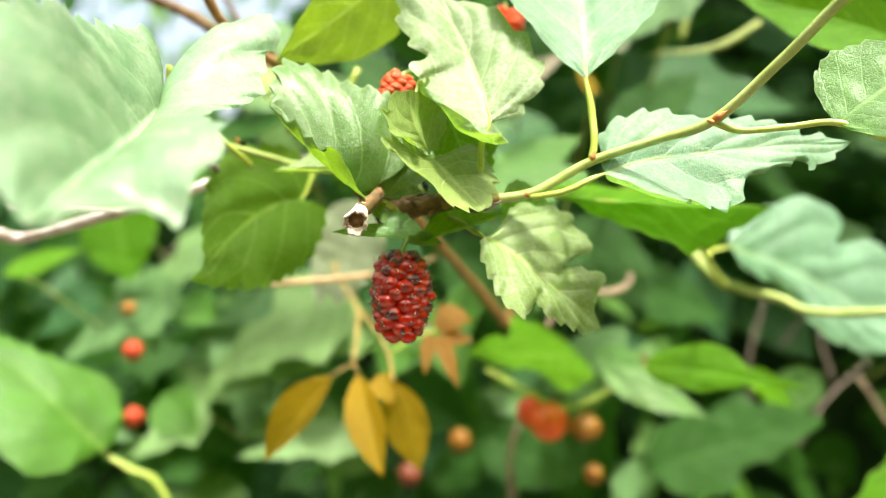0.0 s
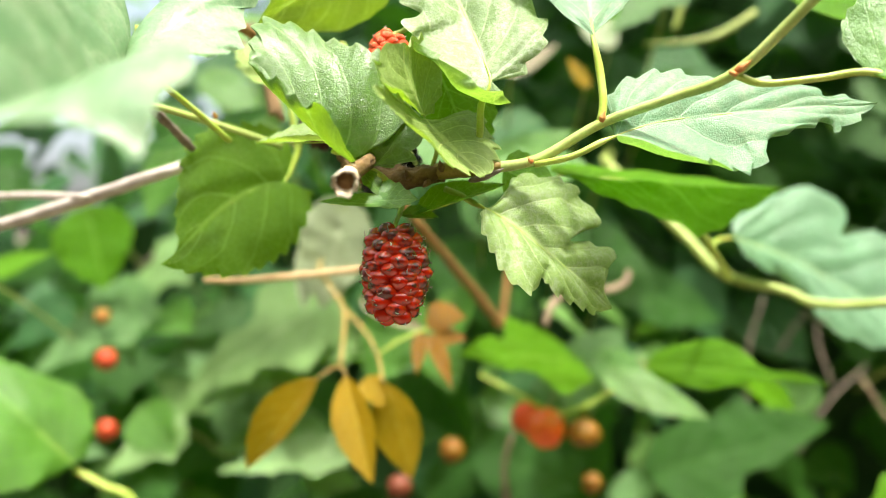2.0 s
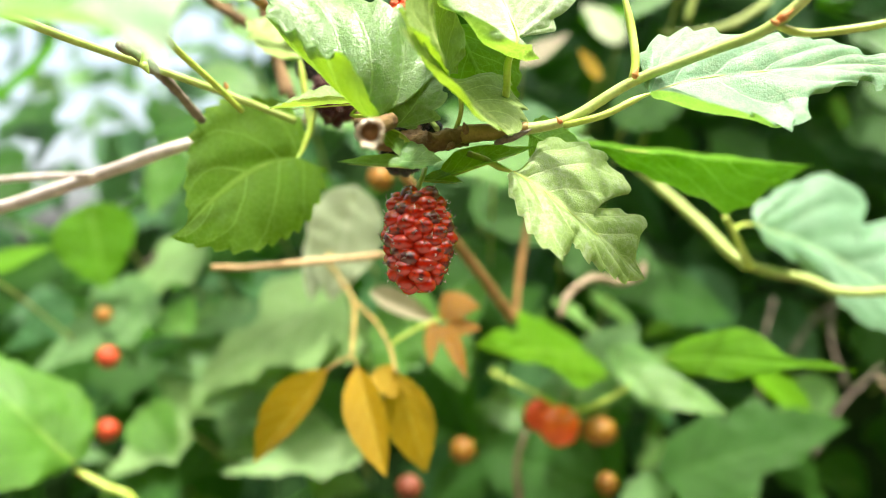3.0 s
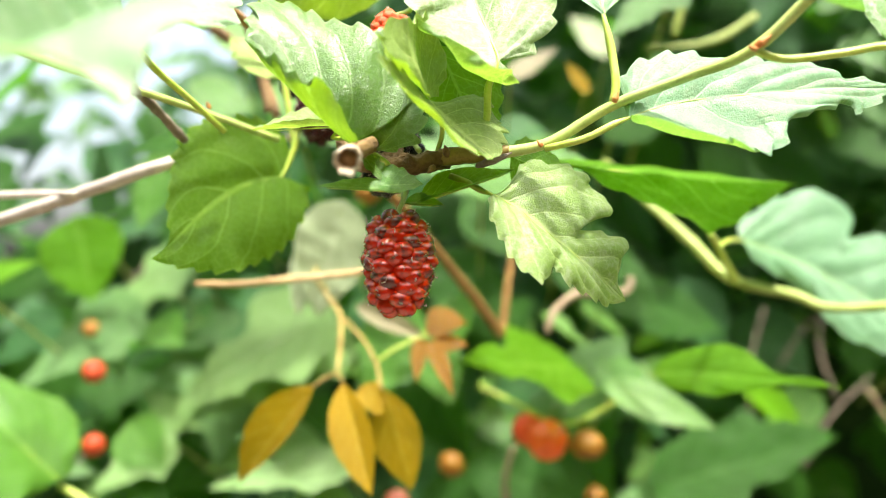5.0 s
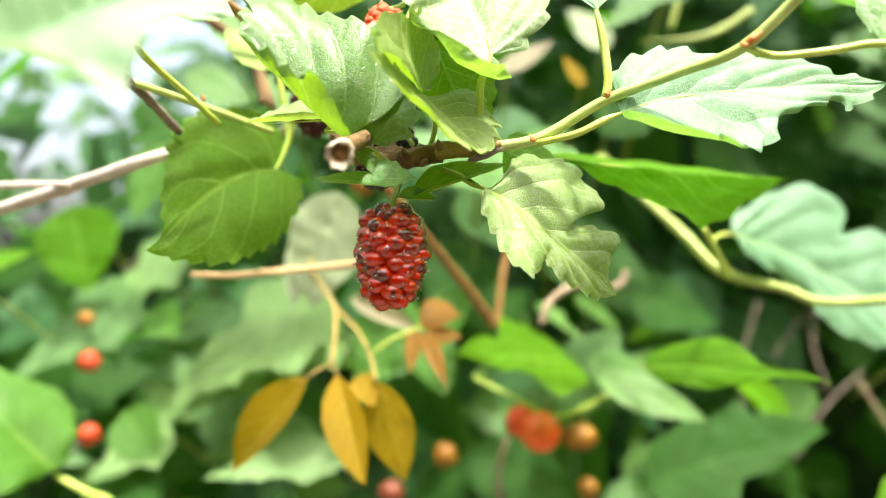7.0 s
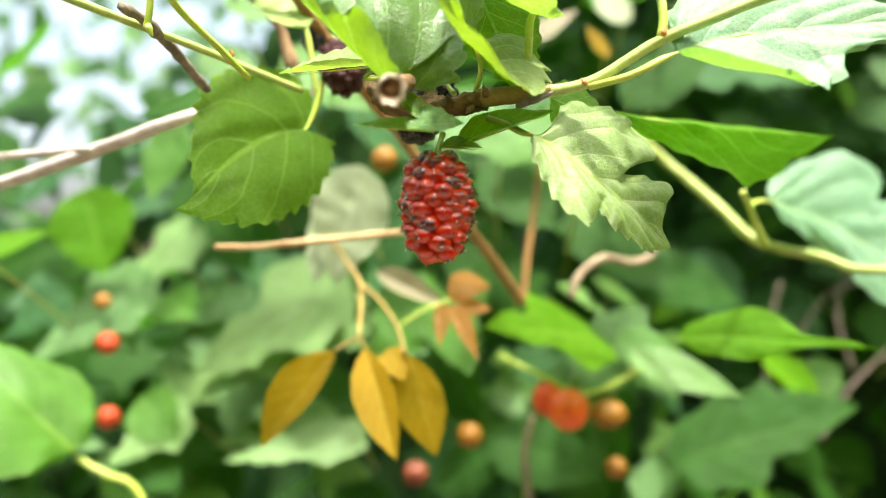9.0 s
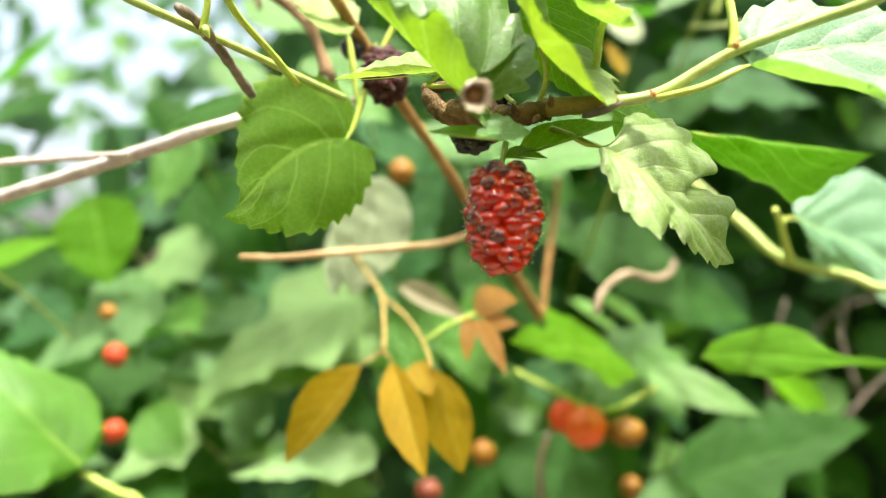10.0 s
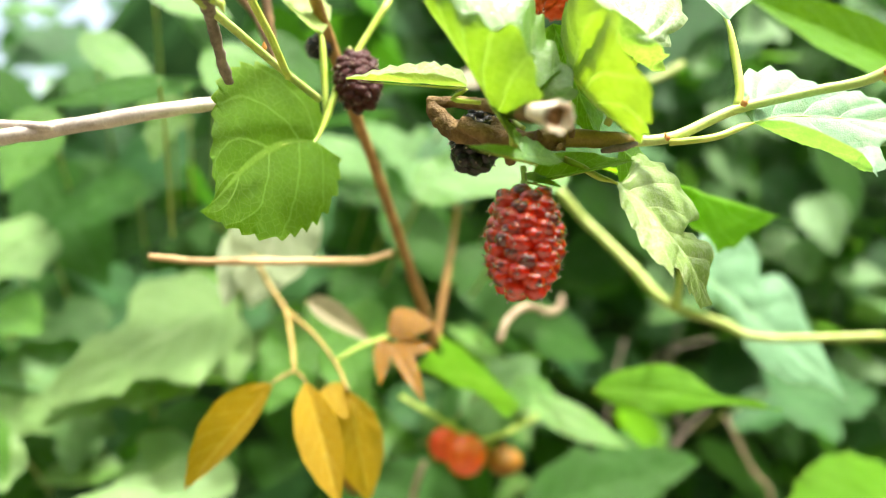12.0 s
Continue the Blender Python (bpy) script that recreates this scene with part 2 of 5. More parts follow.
PETIOLE = plain_material("yellow green petiole", (0.36, 0.47, 0.06), (0.46, 0.54, 0.12), 200.0, 0.42, 0.2, 0.0002, (1, 1, 1), 0.15)
BARK = plain_material("brown twig bark", (0.11, 0.060, 0.020), (0.23, 0.135, 0.050), 220.0, 0.75, 1.0, 0.0009)
DRYBARK = plain_material("brown dry bark", (0.21, 0.105, 0.025), (0.31, 0.17, 0.05), 180.0, 0.7, 0.6, 0.0005)
TANTWIG = plain_material("tan dry twig", (0.42, 0.27, 0.12), (0.54, 0.38, 0.19), 180.0, 0.65, 0.5, 0.0005)
GREYBARK = plain_material("grey dry twig", (0.40, 0.33, 0.28), (0.56, 0.49, 0.43), 170.0, 0.6, 0.6, 0.0006)
GREYTAN = plain_material("greyish tan dry tendril", (0.21, 0.15, 0.09), (0.28, 0.21, 0.13), 180.0, 0.7, 0.5, 0.0005)
DARKBARK = plain_material("dark twig bark", (0.12, 0.09, 0.065), (0.24, 0.19, 0.14), 240.0, 0.7, 0.7, 0.0006)
VINE = plain_material("dull yellow green stem skin", (0.24, 0.31, 0.055), (0.33, 0.39, 0.10), 160.0, 0.5, 0.3, 0.0003)
SPRIG = plain_material("olive tan sprig skin", (0.23, 0.155, 0.03), (0.31, 0.215, 0.05), 200.0, 0.55, 0.3, 0.0003)
BUD = plain_material("rust brown bud scale", (0.42, 0.14, 0.03), (0.55, 0.26, 0.07), 500.0, 0.55, 0.5, 0.0003)
WOOD = plain_material("broken cream wood", (0.84, 0.76, 0.62), (0.62, 0.44, 0.27), 520.0, 0.8, 0.9, 0.0006)
PITH = plain_material("brown pith", (0.20, 0.09, 0.03), (0.40, 0.22, 0.09), 600.0, 0.85, 0.9, 0.0008)
FLESH = drupelet_material()
INK = plain_material("black ripe mulberry flesh", (0.004, 0.003, 0.005), (0.009, 0.004, 0.006), 300.0, 0.26, 0.4, 0.0004, coat=0.35, spec=0.2)
WINE = plain_material("dark red mulberry flesh", (0.016, 0.004, 0.005), (0.080, 0.008, 0.007), 300.0, 0.4, 0.4, 0.0004, coat=0.1, spec=0.2)
STYLE = plain_material("dried style", (0.10, 0.05, 0.03), (0.66, 0.54, 0.42), 700.0, 0.5, 0.3, 0.0001)
ORANGE = plain_material("orange red fruit skin", (0.85, 0.10, 0.006), (0.90, 0.16, 0.010), 120.0, 0.5, 0.4, 0.0006, sss=0.1, coat=0.4)
SCARLET = plain_material("scarlet fruit skin", (0.68, 0.055, 0.010), (0.76, 0.11, 0.018), 120.0, 0.5, 0.4, 0.0006, sss=0.1)
# Next two: red fruit skin with shade put into the colour.
DIMRED = plain_material("red fruit skin darkened for shade", (0.34, 0.028, 0.006), (0.42, 0.050, 0.008), 120.0, 0.55, 0.4, 0.0006, sss=0.1)
BROWN = plain_material("fruit skin browned for shade", (0.11, 0.020, 0.005), (0.15, 0.032, 0.007), 120.0, 0.6, 0.4, 0.0006)
# Amber skin; also the dimmed colour of some fruits in shade.
AMBER = plain_material("amber brown fruit skin", (0.20, 0.080, 0.003), (0.27, 0.120, 0.005), 120.0, 0.55, 0.4, 0.0006, sss=0.1)
# Unseen ground; its colour is raised to bounce fill light upwards.
SOIL = plain_material("litter soil lightened for bounce", (0.12, 0.10, 0.07), (0.19, 0.16, 0.11), 6.0, 0.95, 0.8, 0.02)
# Only for the unseen bank added behind the camera.
BANK = plain_material("added rear bank green", (0.035, 0.085, 0.020), (0.070, 0.140, 0.035), 14.0, 0.8, 1.0, 0.03, spec=0.1)
# Shade between the hedge leaves is put into this dark colour.
SHADE = plain_material("hedge shade in dark colour", (0.012, 0.032, 0.010), (0.028, 0.060, 0.018), 9.0, 0.95, 0.8, 0.02, spec=0.0)


# ---- builders
def thing(name, at, label, category, group="", kind=""):
    e = new(name)
    e.empty_display_size = 0.01
    e.location = at
    return tagged(e, label, category, group, kind)


def origin(ob):
    o = Vector((0, 0, 0))
    while ob:
        o, ob = o + ob.location, ob.parent
    return o


def part(name, mesh, material, parent, label=""):
    """Link one mesh, given in world metres, as a part of a thing."""
    if isinstance(mesh, bmesh.types.BMesh):
        bm, mesh = mesh, bpy.data.meshes.new(name)
        bm.to_mesh(mesh)
        bm.free()
    mesh.transform(Matrix.Translation(-origin(parent)))
    mesh.shade_smooth()
    mesh.materials.append(material)
    ob = new(name, mesh)
    ob.parent = parent
    return tagged(ob, label)


def smooth_line(points, steps=6):
    """Points along a soft curve through the given ones."""
    p = [Vector(q) for q in points]
    p = [2 * p[0] - p[1], *p, 2 * p[-1] - p[-2]]
    out = []
    for i in range(1, len(p) - 2):
        for k in range(steps):
            u = k / steps
            a, b, c, d = p[i - 1:i + 3]
            out.append(0.5 * (2 * b + (c - a) * u + (2 * a - 5 * b + 4 * c - d) * u * u + (3 * b - a - 3 * c + d) * u ** 3))
    return out + [p[-2]]


def tube_mesh(points, radii, sides=9, steps=6, rough=0.0, caps=True):
    line = smooth_line(points, steps)
    n = len(line)
    bm = bmesh.new()
    rings = []
    side = None
    for i, c in enumerate(line):
        d = (line[min(i + 1, n - 1)] - line[max(i - 1, 0)]).normalized()
        if side is None:
            side = d.orthogonal().normalized()
        side = (side - d * side.dot(d)).normalized()
        up = d.cross(side)
        f = i / (n - 1) * (len(radii) - 1)
        k = min(int(f), len(radii) - 2)
        r = radii[k] + (radii[k + 1] - radii[k]) * (f - k)
        ring = []
        for j in range(sides):
            a = 2 * math.pi * j / sides
            v = c + (side * math.cos(a) + up * math.sin(a)) * r
            v += (v - c) * rough * (noise.noise(v * 420) + 0.55 * noise.noise(v * 1500))
            ring.append(bm.verts.new(v))
        rings.append(ring)
    for a, b in zip(rings, rings[1:]):
        for j in range(sides):
            bm.faces.new((a[j], a[(j + 1) % sides], b[(j + 1) % sides], b[j]))
    if caps:
        bm.faces.new(rings[0][::-1])
        bm.faces.new(rings[-1])
    return bm


OVATE = ((0, 0), (.02, .3), (.08, .68), (.2, .94), (.35, 1), (.55, .85), (.75, .52), (.9, .2), (1, 0))
WEDGE = ((0, 0), (.1, .34), (.25, .74), (.36, .98), (.45, 1), (.62, .9), (.8, .58), (.92, .24), (1, 0))
LOBED = ((0, 0), (.02, .5), (.08, .74), (.17, .8), (.27, 1), (.33, .88), (.41, .52), (.5, .46), (.57, .54), (.63, .42), (.8, .22), (1, 0))
THREE = ((0, 0), (.02, .35), (.08, .7), (.2, .8), (.38, 1), (.43, .9), (.48, .5), (.55, .42), (.68, .44), (.8, .28), (1, 0))
ELLIPSE = ((0, 0), (.04, .22), (.12, .52), (.25, .83), (.42, 1), (.6, .93), (.78, .62), (.92, .25), (1, 0))


def outline(s, profile):
    """Half width along a leaf, from its stalk to its tip."""
    for (a, v), (b, w) in zip(profile, profile[1:]):
        if s <= b:
            f = (s - a) / (b - a)
            return v + (w - v) * (f * 0.6 + 0.4 * f * f * (3 - 2 * f))
    return 0.0


def leaf_mesh(base, tip, left, right, curl=0.0, teeth=0, tooth=0.2, prof=OVATE, back=0.0, ruffle=0.0, uneven=0.05, ns=40, nu=8, seed=0):
    """A leaf blade whose rim passes through left and right; curl bends the halves, prof is the half width of both
    halves or of each, back pulls the lobes at the stalk backwards, uneven is the height of soft dents."""
    base, tip, left, right = Vector(base), Vector(tip), Vector(left), Vector(right)
    axis = tip - base
    length = axis.length
    ax = axis / length
    normal = (left - right).cross(ax).normalized()
    if normal.dot(Vector((0, -0.6, 0.8))) < 0:
        normal = -normal
    profiles = prof if isinstance(prof[0][0], tuple) else (prof, prof)

    arms = []
    for k, rim in enumerate((left, right)):
        p = min(max((rim - base).dot(ax) / length, 0.08), 0.8)
        full = outline(p, profiles[k])
        arms.append(((rim - base - axis * p) / full, (rim - base - axis * p).length))

    verts, faces, uvs = [], [], []
    for i in range(ns + 1):
        s = i / ns
        for j in range(-nu, nu + 1):
            u = abs(j) / nu
            k = 0 if j < 0 else 1
            arm, reach = arms[k]
            w = outline(s, profiles[k])
            edge = max(0.0, (u - 0.5) / 0.5)
            lean = 0.0
            if teeth:
                f = (s * teeth + 0.37 * k + 0.25 * noise.noise(Vector((s * 3, k * 3.0, seed)))) % 1.0
                saw = (1 - f) / 0.72 if f > 0.28 else f / 0.28
                size = 0.8 + 0.9 * noise.noise(Vector((s * teeth * 0.7, k * 5.0, seed)))
                fade = min(1, (1 - s) * 5) * min(1, s * 12)
                w += tooth * (saw - 0.45) * edge ** 1.5 * size * fade * 0.8
                lean = tooth * 0.16 * saw * edge ** 1.5 * size * fade
            across = w * u
            v = base + axis * s + arm * across
            v += ax * length * (lean - back * u ** 1.5 * (1 - s) ** 4)
            wave = ruffle * u * u * (math.sin(s * 13 + k * 2.1 + seed) + 0.6 * math.sin(s * 29 + seed * 2))
            q = abs((s * 6.0 - u * 1.9) % 1.0 - 0.5)
            pucker = 0.012 * (q * 2 - 0.5) * math.sin(math.pi * min(1, u * 1.1))
            v += normal * reach * (curl * across ** 2 + wave + pucker + uneven * noise.noise(Vector((s * 7, u * 3 + 7 * k, seed))))
            verts.append(v)
            uvs.append((s, 0.5 + 0.5 * j / nu))
    row = 2 * nu + 1
    for i in range(ns):
        for j in range(2 * nu):
            a = i * row + j
            faces.append((a, a + 1, a + row + 1, a + row))
    me = bpy.data.meshes.new("leaf")
    me.from_pydata(verts, [], faces)
    layer = me.uv_layers.new(name="UVMap")
    flat = np.array([uvs[l.vertex_index] for l in me.loops], dtype=np.float32)
    layer.data.foreach_set("uv", flat.ravel())
    return me, [base + axis * (k / 8) - normal * 0.0005 for k in range(9)]


def leaf(parent, material, base, tip, left=None, right=None, width=0.5, face=(0, -0.8, 0.6), fold=0.15, stalk=(), stalk_r=0.0007, label="", stalk_mat=None, rib=True, **shape):
    """A leaf with its stalk and midrib. Without rim points it is spread about its midrib, its upper side towards face."""
    b, t = Vector(base), Vector(tip)
    if left is None:
        ax = (t - b).normalized()
        n = Vector(face)
        n = (n - ax * n.dot(ax)).normalized()
        s = n.cross(ax)
        mid, half = b.lerp(t, 0.36), (t - b).length * width * 0.5
        left, right = mid - s * half + n * half * fold, mid + s * half + n * half * fold
    me, spine = leaf_mesh(base, tip, left, right, **shape)
    ob = part("leaf", me, material, parent, label)
    if rib:
        line = [*[Vector(p) for p in stalk], *spine[:8]]
        k = len(stalk)
        radii = [stalk_r] * k + [stalk_r * f for f in (.55, .42, .36, .30, .24, .18, .12, .06)]
        part("petiole", tube_mesh(line, radii, 7, 3), stalk_mat or PETIOLE, ob, "yellow-green leaf stalk and midrib" if k else "")
    return ob


def even_line(points, n):
    """n + 1 points at even steps along a soft curve through the given ones."""
    line = smooth_line(points, 8)
    run = [0.0]
    for p, q in zip(line, line[1:]):
        run.append(run[-1] + (q - p).length)
    out, k = [], 0
    for i in range(n + 1):
        aim = run[-1] * i / n
        while k < len(line) - 2 and run[k + 1] < aim:
            k += 1
        out.append(line[k].lerp(line[k + 1], min(1.0, (aim - run[k]) / max(1e-9, run[k + 1] - run[k]))))
    return out


def blade_mesh(midrib, rims, folds=((), ()), teeth=(12, 12), tooth=.0010, bow=(0.0, 0.0), fan=1.35, quilt=.0008, ruffle=.0006, face=(0, -.6, .8), ns=130, nu=14, seed=0):
    """A leaf blade spread between its midrib and its two rims, given from stalk to tip. folds: lines half way
    across a half that turns over; bow: how far each half bulges; teeth: how many along each rim, tooth their height."""
    mid = even_line(midrib, 4 * ns)
    verts, uvs, faces, halves = [], [], [], []
    for k in (0, 1):
        rim = even_line([midrib[0], *rims[k], midrib[-1]], ns)
        fold = even_line([midrib[0], *folds[k], midrib[-1]], ns) if folds[k] else None
        rows = []
        for i in range(ns + 1):
            s = i / ns
            m = mid[min(4 * ns, round(4 * ns * s ** fan))]
            r = rim[i]
            arm = r - m
            run = rim[min(ns, i + 1)] - rim[max(0, i - 1)]
            ax = (mid[min(4 * ns, round(4 * ns * s ** fan) + 8)] - mid[max(0, round(4 * ns * s ** fan) - 8)]).normalized()
            n = arm.cross(ax)
            n = n.normalized() if n.length > 1e-7 else Vector(face).normalized()
            if n.dot(Vector(face)) < 0:
                n = -n
            run = run.normalized() if run.length > 1e-9 else ax
            out = arm - run * arm.dot(run)
            out = out.normalized() if out.length > 1e-7 else Vector((0, 0, 0))
            f = (s * teeth[k] + .3 * noise.noise(Vector((s * 4, k * 3.0, seed)))) % 1.0
            saw = f / .72 if f < .72 else (1 - f) / .28
            size = 1 + .7 * noise.noise(Vector((s * teeth[k] * .6, k * 5.0, seed + .5)))
            fade = min(1, (1 - s) * 9) * min(1, s * 9)
            row = []
            for j in range(nu + 1):
                u = j / nu
                if fold:
                    c = 2 * fold[i] - (m + r) * .5
                    v = m * (1 - u) ** 2 + c * (2 * u * (1 - u)) + r * u * u
                else:
                    v = m + arm * u
                v = v + (out * (saw - .4) + run * saw * .5) * (tooth * size * fade * max(0, (u - .55) / .45) ** 2)
                q = (s - .083) * 6 - u * 1.9 + .5
                swell = math.sin(math.pi * (q % 1.0)) ** .7 * math.sin(math.pi * min(1, u * .96 + .04)) ** .6
                lift = quilt * (swell - .5) * min(1, arm.length / .008) + bow[k] * 4 * u * (1 - u) * arm.length
                lift += ruffle * u * u * (math.sin(s * 15 + k * 2 + seed) + .6 * math.sin(s * 33 + seed * 2))
                lift += .0009 * noise.noise(v * 110 + Vector((seed, 0, 0))) * u
                row.append(v + n * lift)
            rows.append(row)
        halves.append(rows)
    wide = 2 * nu + 1
    for i in range(ns + 1):
        for j in range(-nu, nu + 1):
            verts.append(halves[0][i][-j] if j < 0 else halves[1][i][j])
            uvs.append((i / ns - .083, .5 + .5 * j / nu))
    for i in range(ns):
        for j in range(2 * nu):
            a = i * wide + j
            faces.append((a, a + 1, a + wide + 1, a + wide))
    me = bpy.data.meshes.new("leaf")
    me.from_pydata(verts, [], faces)
    layer = me.uv_layers.new(name="UVMap")
    layer.data.foreach_set("uv", np.array([uvs[l.vertex_index] for l in me.loops], dtype=np.float32).ravel())
    return me, mid[::ns // 2]


def blade(parent, material, midrib, rims, stalk=(), stalk_r=.0008, label="", stalk_mat=None, **shape):
    """A leaf with its stalk and midrib."""
    midrib = [Vector(p) for p in midrib]
    rims = [[Vector(p) for p in r] for r in rims]
    me, spine = blade_mesh(midrib, rims, **shape)
    ob = part("leaf", me, material, parent, label)
    under = Vector(shape.get("face", (0, -.6, .8))).normalized() * .0003
    line = [*[Vector(p) for p in stalk], *[p - under for p in spine[:8]]]
    radii = [stalk_r] * len(stalk) + [stalk_r * f for f in (.4, .22, .18, .15, .12, .09, .06, .03)]
    part("petiole", tube_mesh(line, radii, 7, 4), stalk_mat or PETIOLE, ob, "yellow-green leaf stalk and midrib" if stalk else "")
    return ob


def fruit_mesh(at, radius, lumps=0.10, squash=1.0, seed=0):
    bm = bmesh.new()
    bmesh.ops.create_icosphere(bm, subdivisions=4, radius=1.0)
    rnd = random.Random(seed)
    seeds = [Vector((rnd.gauss(0, 1), rnd.gauss(0, 1), rnd.gauss(0, 1))).normalized() for _ in range(60)]
    for v in bm.verts:
        d = max(v.co.dot(q) for q in seeds)
        v.co *= radius * (1 + lumps * (math.sqrt(max(0, 1 - min(1, (1 - d) * 14))) - 0.6))
        v.co.z *= squash
        v.co += Vector(at)
    return bm


# ---- ground and the dark sheet that stands for the hedge's inner shade
def ground_sheet():
    bm = bmesh.new()
    bmesh.ops.create_grid(bm, x_segments=80, y_segments=80, size=1.0)
    for v in bm.verts:
        r = v.co.length
        v.co *= 2.0 + 900.0 * r ** 6
        v.co.z = 0.03 * noise.noise(v.co * 1.5) if r < 0.8 else 0.0
    me = bpy.data.meshes.new("ground")
    bm.to_mesh(me)
    bm.free()
    me.materials.append(SOIL)
    tagged(new("ground", me), "unseen soil with leaf litter before the hedge, lightened to bounce light", "ground", kind="structure")


ground_sheet()


def hedge_shade():
    """A rough dark sheet behind the leaves, low under the sky; its colour paints hedge shade."""
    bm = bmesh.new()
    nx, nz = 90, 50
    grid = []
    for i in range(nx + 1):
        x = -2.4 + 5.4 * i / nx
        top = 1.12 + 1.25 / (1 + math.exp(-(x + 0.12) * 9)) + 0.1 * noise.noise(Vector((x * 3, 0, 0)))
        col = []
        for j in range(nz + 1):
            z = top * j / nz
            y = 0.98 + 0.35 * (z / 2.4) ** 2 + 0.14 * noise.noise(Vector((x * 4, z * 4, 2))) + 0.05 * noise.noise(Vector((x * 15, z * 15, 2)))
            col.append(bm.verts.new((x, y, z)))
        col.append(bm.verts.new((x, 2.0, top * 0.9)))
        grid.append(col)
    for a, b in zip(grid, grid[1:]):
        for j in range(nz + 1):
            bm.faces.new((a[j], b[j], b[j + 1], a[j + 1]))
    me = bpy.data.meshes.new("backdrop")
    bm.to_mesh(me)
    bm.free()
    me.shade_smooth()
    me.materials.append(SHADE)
    tagged(new("backdrop", me), "dark sheet standing for the shade inside a hedge", "hedge", kind="structure")


hedge_shade()


def added_rear_bank():
    """An unseen tall bank, added behind the camera in a wide arc to block low sky."""
    bm = bmesh.new()
    na, nz = 120, 30
    grid = []
    for i in range(na + 1):
        a = math.radians(170 + 200 * i / na)
        lump = noise.noise(Vector((math.cos(a) * 3, math.sin(a) * 3, 4)))
        top = 3.0 + .5 * lump
        col = []
        for j in range(nz + 1):
            z = top * j / nz
            q = Vector((math.cos(a) * 5, math.sin(a) * 5, z * 2))
            d = 2.9 + .35 * noise.noise(q) + .15 * noise.noise(q * 4) + .25 * (z / 3) ** 2
            col.append(bm.verts.new((d * math.cos(a), d * math.sin(a) + .3, z)))
        col.append(bm.verts.new((4.2 * math.cos(a), 4.2 * math.sin(a) + .3, top * .8)))
        grid.append(col)
    for a, b in zip(grid, grid[1:]):
        for j in range(nz + 1):
            bm.faces.new((a[j], a[j + 1], b[j + 1], b[j]))
    me = bpy.data.meshes.new("backdrop")
    bm.to_mesh(me)
    bm.free()
    me.shade_smooth()
    me.materials.append(BANK)
    tagged(new("backdrop", me), "unseen green bank added to block low sky light", "hedge", kind="structure")


added_rear_bank()


# ---- the mulberry shoot in front
shoot = thing("mulberry_branch", (0.0224, 0.1970, 1.2040), "green mulberry shoot with toothed leaves and a woody spur", "branch")
STEM = [(0.0001, 0.2030, 1.2021), (0.0079, 0.2000, 1.2024), (0.0230, 0.1970, 1.2043), (0.0376, 0.1925, 1.2122), (0.0521, 0.1860, 1.2170), (0.0633, 0.1780, 1.2208), (0.0742, 0.1680, 1.2325), (0.0812, 0.1580, 1.2421), (0.0878, 0.1500, 1.2508), (.125, .17, 1.30), (.14, .27, 1.46), (.2, .6, 1.72), (.25, 1.06, 1.8)]
part("stem", tube_mesh(STEM, [.0018, .0015, .00122, .00118, .0011, .0012, .0012, .0012, .0012, .0013, .002, .004, .006], 12, 8, 0.06), SHOOT, shoot, "smooth yellow-green young shoot")
part("side_shoot", tube_mesh([(0.0633, 0.1780, 1.2205), (0.0693, 0.1770, 1.2184), (0.0803, 0.1750, 1.2191), (0.0891, 0.1720, 1.2197), (0.0981, 0.1680, 1.2158), (0.1053, 0.1650, 1.2124)], [.0009, .0008, .0008, .0008, .0009], 10, 6, 0.04), PETIOLE, shoot)
WOODY = [(-0.0206, 0.2140, 1.2045), (-0.0134, 0.2080, 1.2012), (-0.0086, 0.2030, 1.2000), (-0.0039, 0.2010, 1.2009), (0.0014, 0.2030, 1.2024)]
part("woody_spur", tube_mesh(WOODY, [.0019, .0021, .0023, .0021, .0018], 20, 16, 0.3), BARK, shoot, "rough brown woody spur")
part("stem_base", tube_mesh([(-0.0010, 0.2022, 1.2020), (0.0040, 0.2015, 1.2024), (0.0079, 0.2000, 1.2024), (0.0120, 0.1990, 1.2028), (0.0150, 0.1984, 1.2031)], [.0021, .0021, .0019, .0017, .0013], 12, 10, 0.1), SPRIG, shoot, "browning older base of the green shoot")


def bud(at, towards, size, parent, material=BUD):
    a, d = Vector(at), (Vector(towards) - Vector(at)).normalized()
    part("bud", tube_mesh([a - d * size * 0.3, a + d * size * 0.3, a + d * size * 0.8, a + d * size * 1.4], [size * 0.35, size * 0.5, size * 0.3, size * 0.03], 8, 4, 0.3), material, parent, "rust-brown scaly bud")


bud((0.0374, 0.1900, 1.2128), (0.0383, 0.1890, 1.2154), .0016, shoot)
bud((0.0634, 0.1760, 1.2211), (0.0648, 0.1750, 1.2222), .0022, shoot)
bud((0.0624, 0.1755, 1.2201), (0.0607, 0.1750, 1.2207), .0013, shoot)
bud((0.0218, 0.1950, 1.2037), (0.0210, 0.1950, 1.2048), .0012, shoot)
bud((0.0006, 0.2000, 1.2025), (0.0002, 0.1990, 1.2042), .0018, shoot, BARK)
bud((-0.0027, 0.1980, 1.1993), (-0.0043, 0.1970, 1.1976), .0016, shoot, BARK)
bud((-0.0072, 0.2000, 1.2004), (-0.0078, 0.1990, 1.2016), .0020, shoot, BARK)

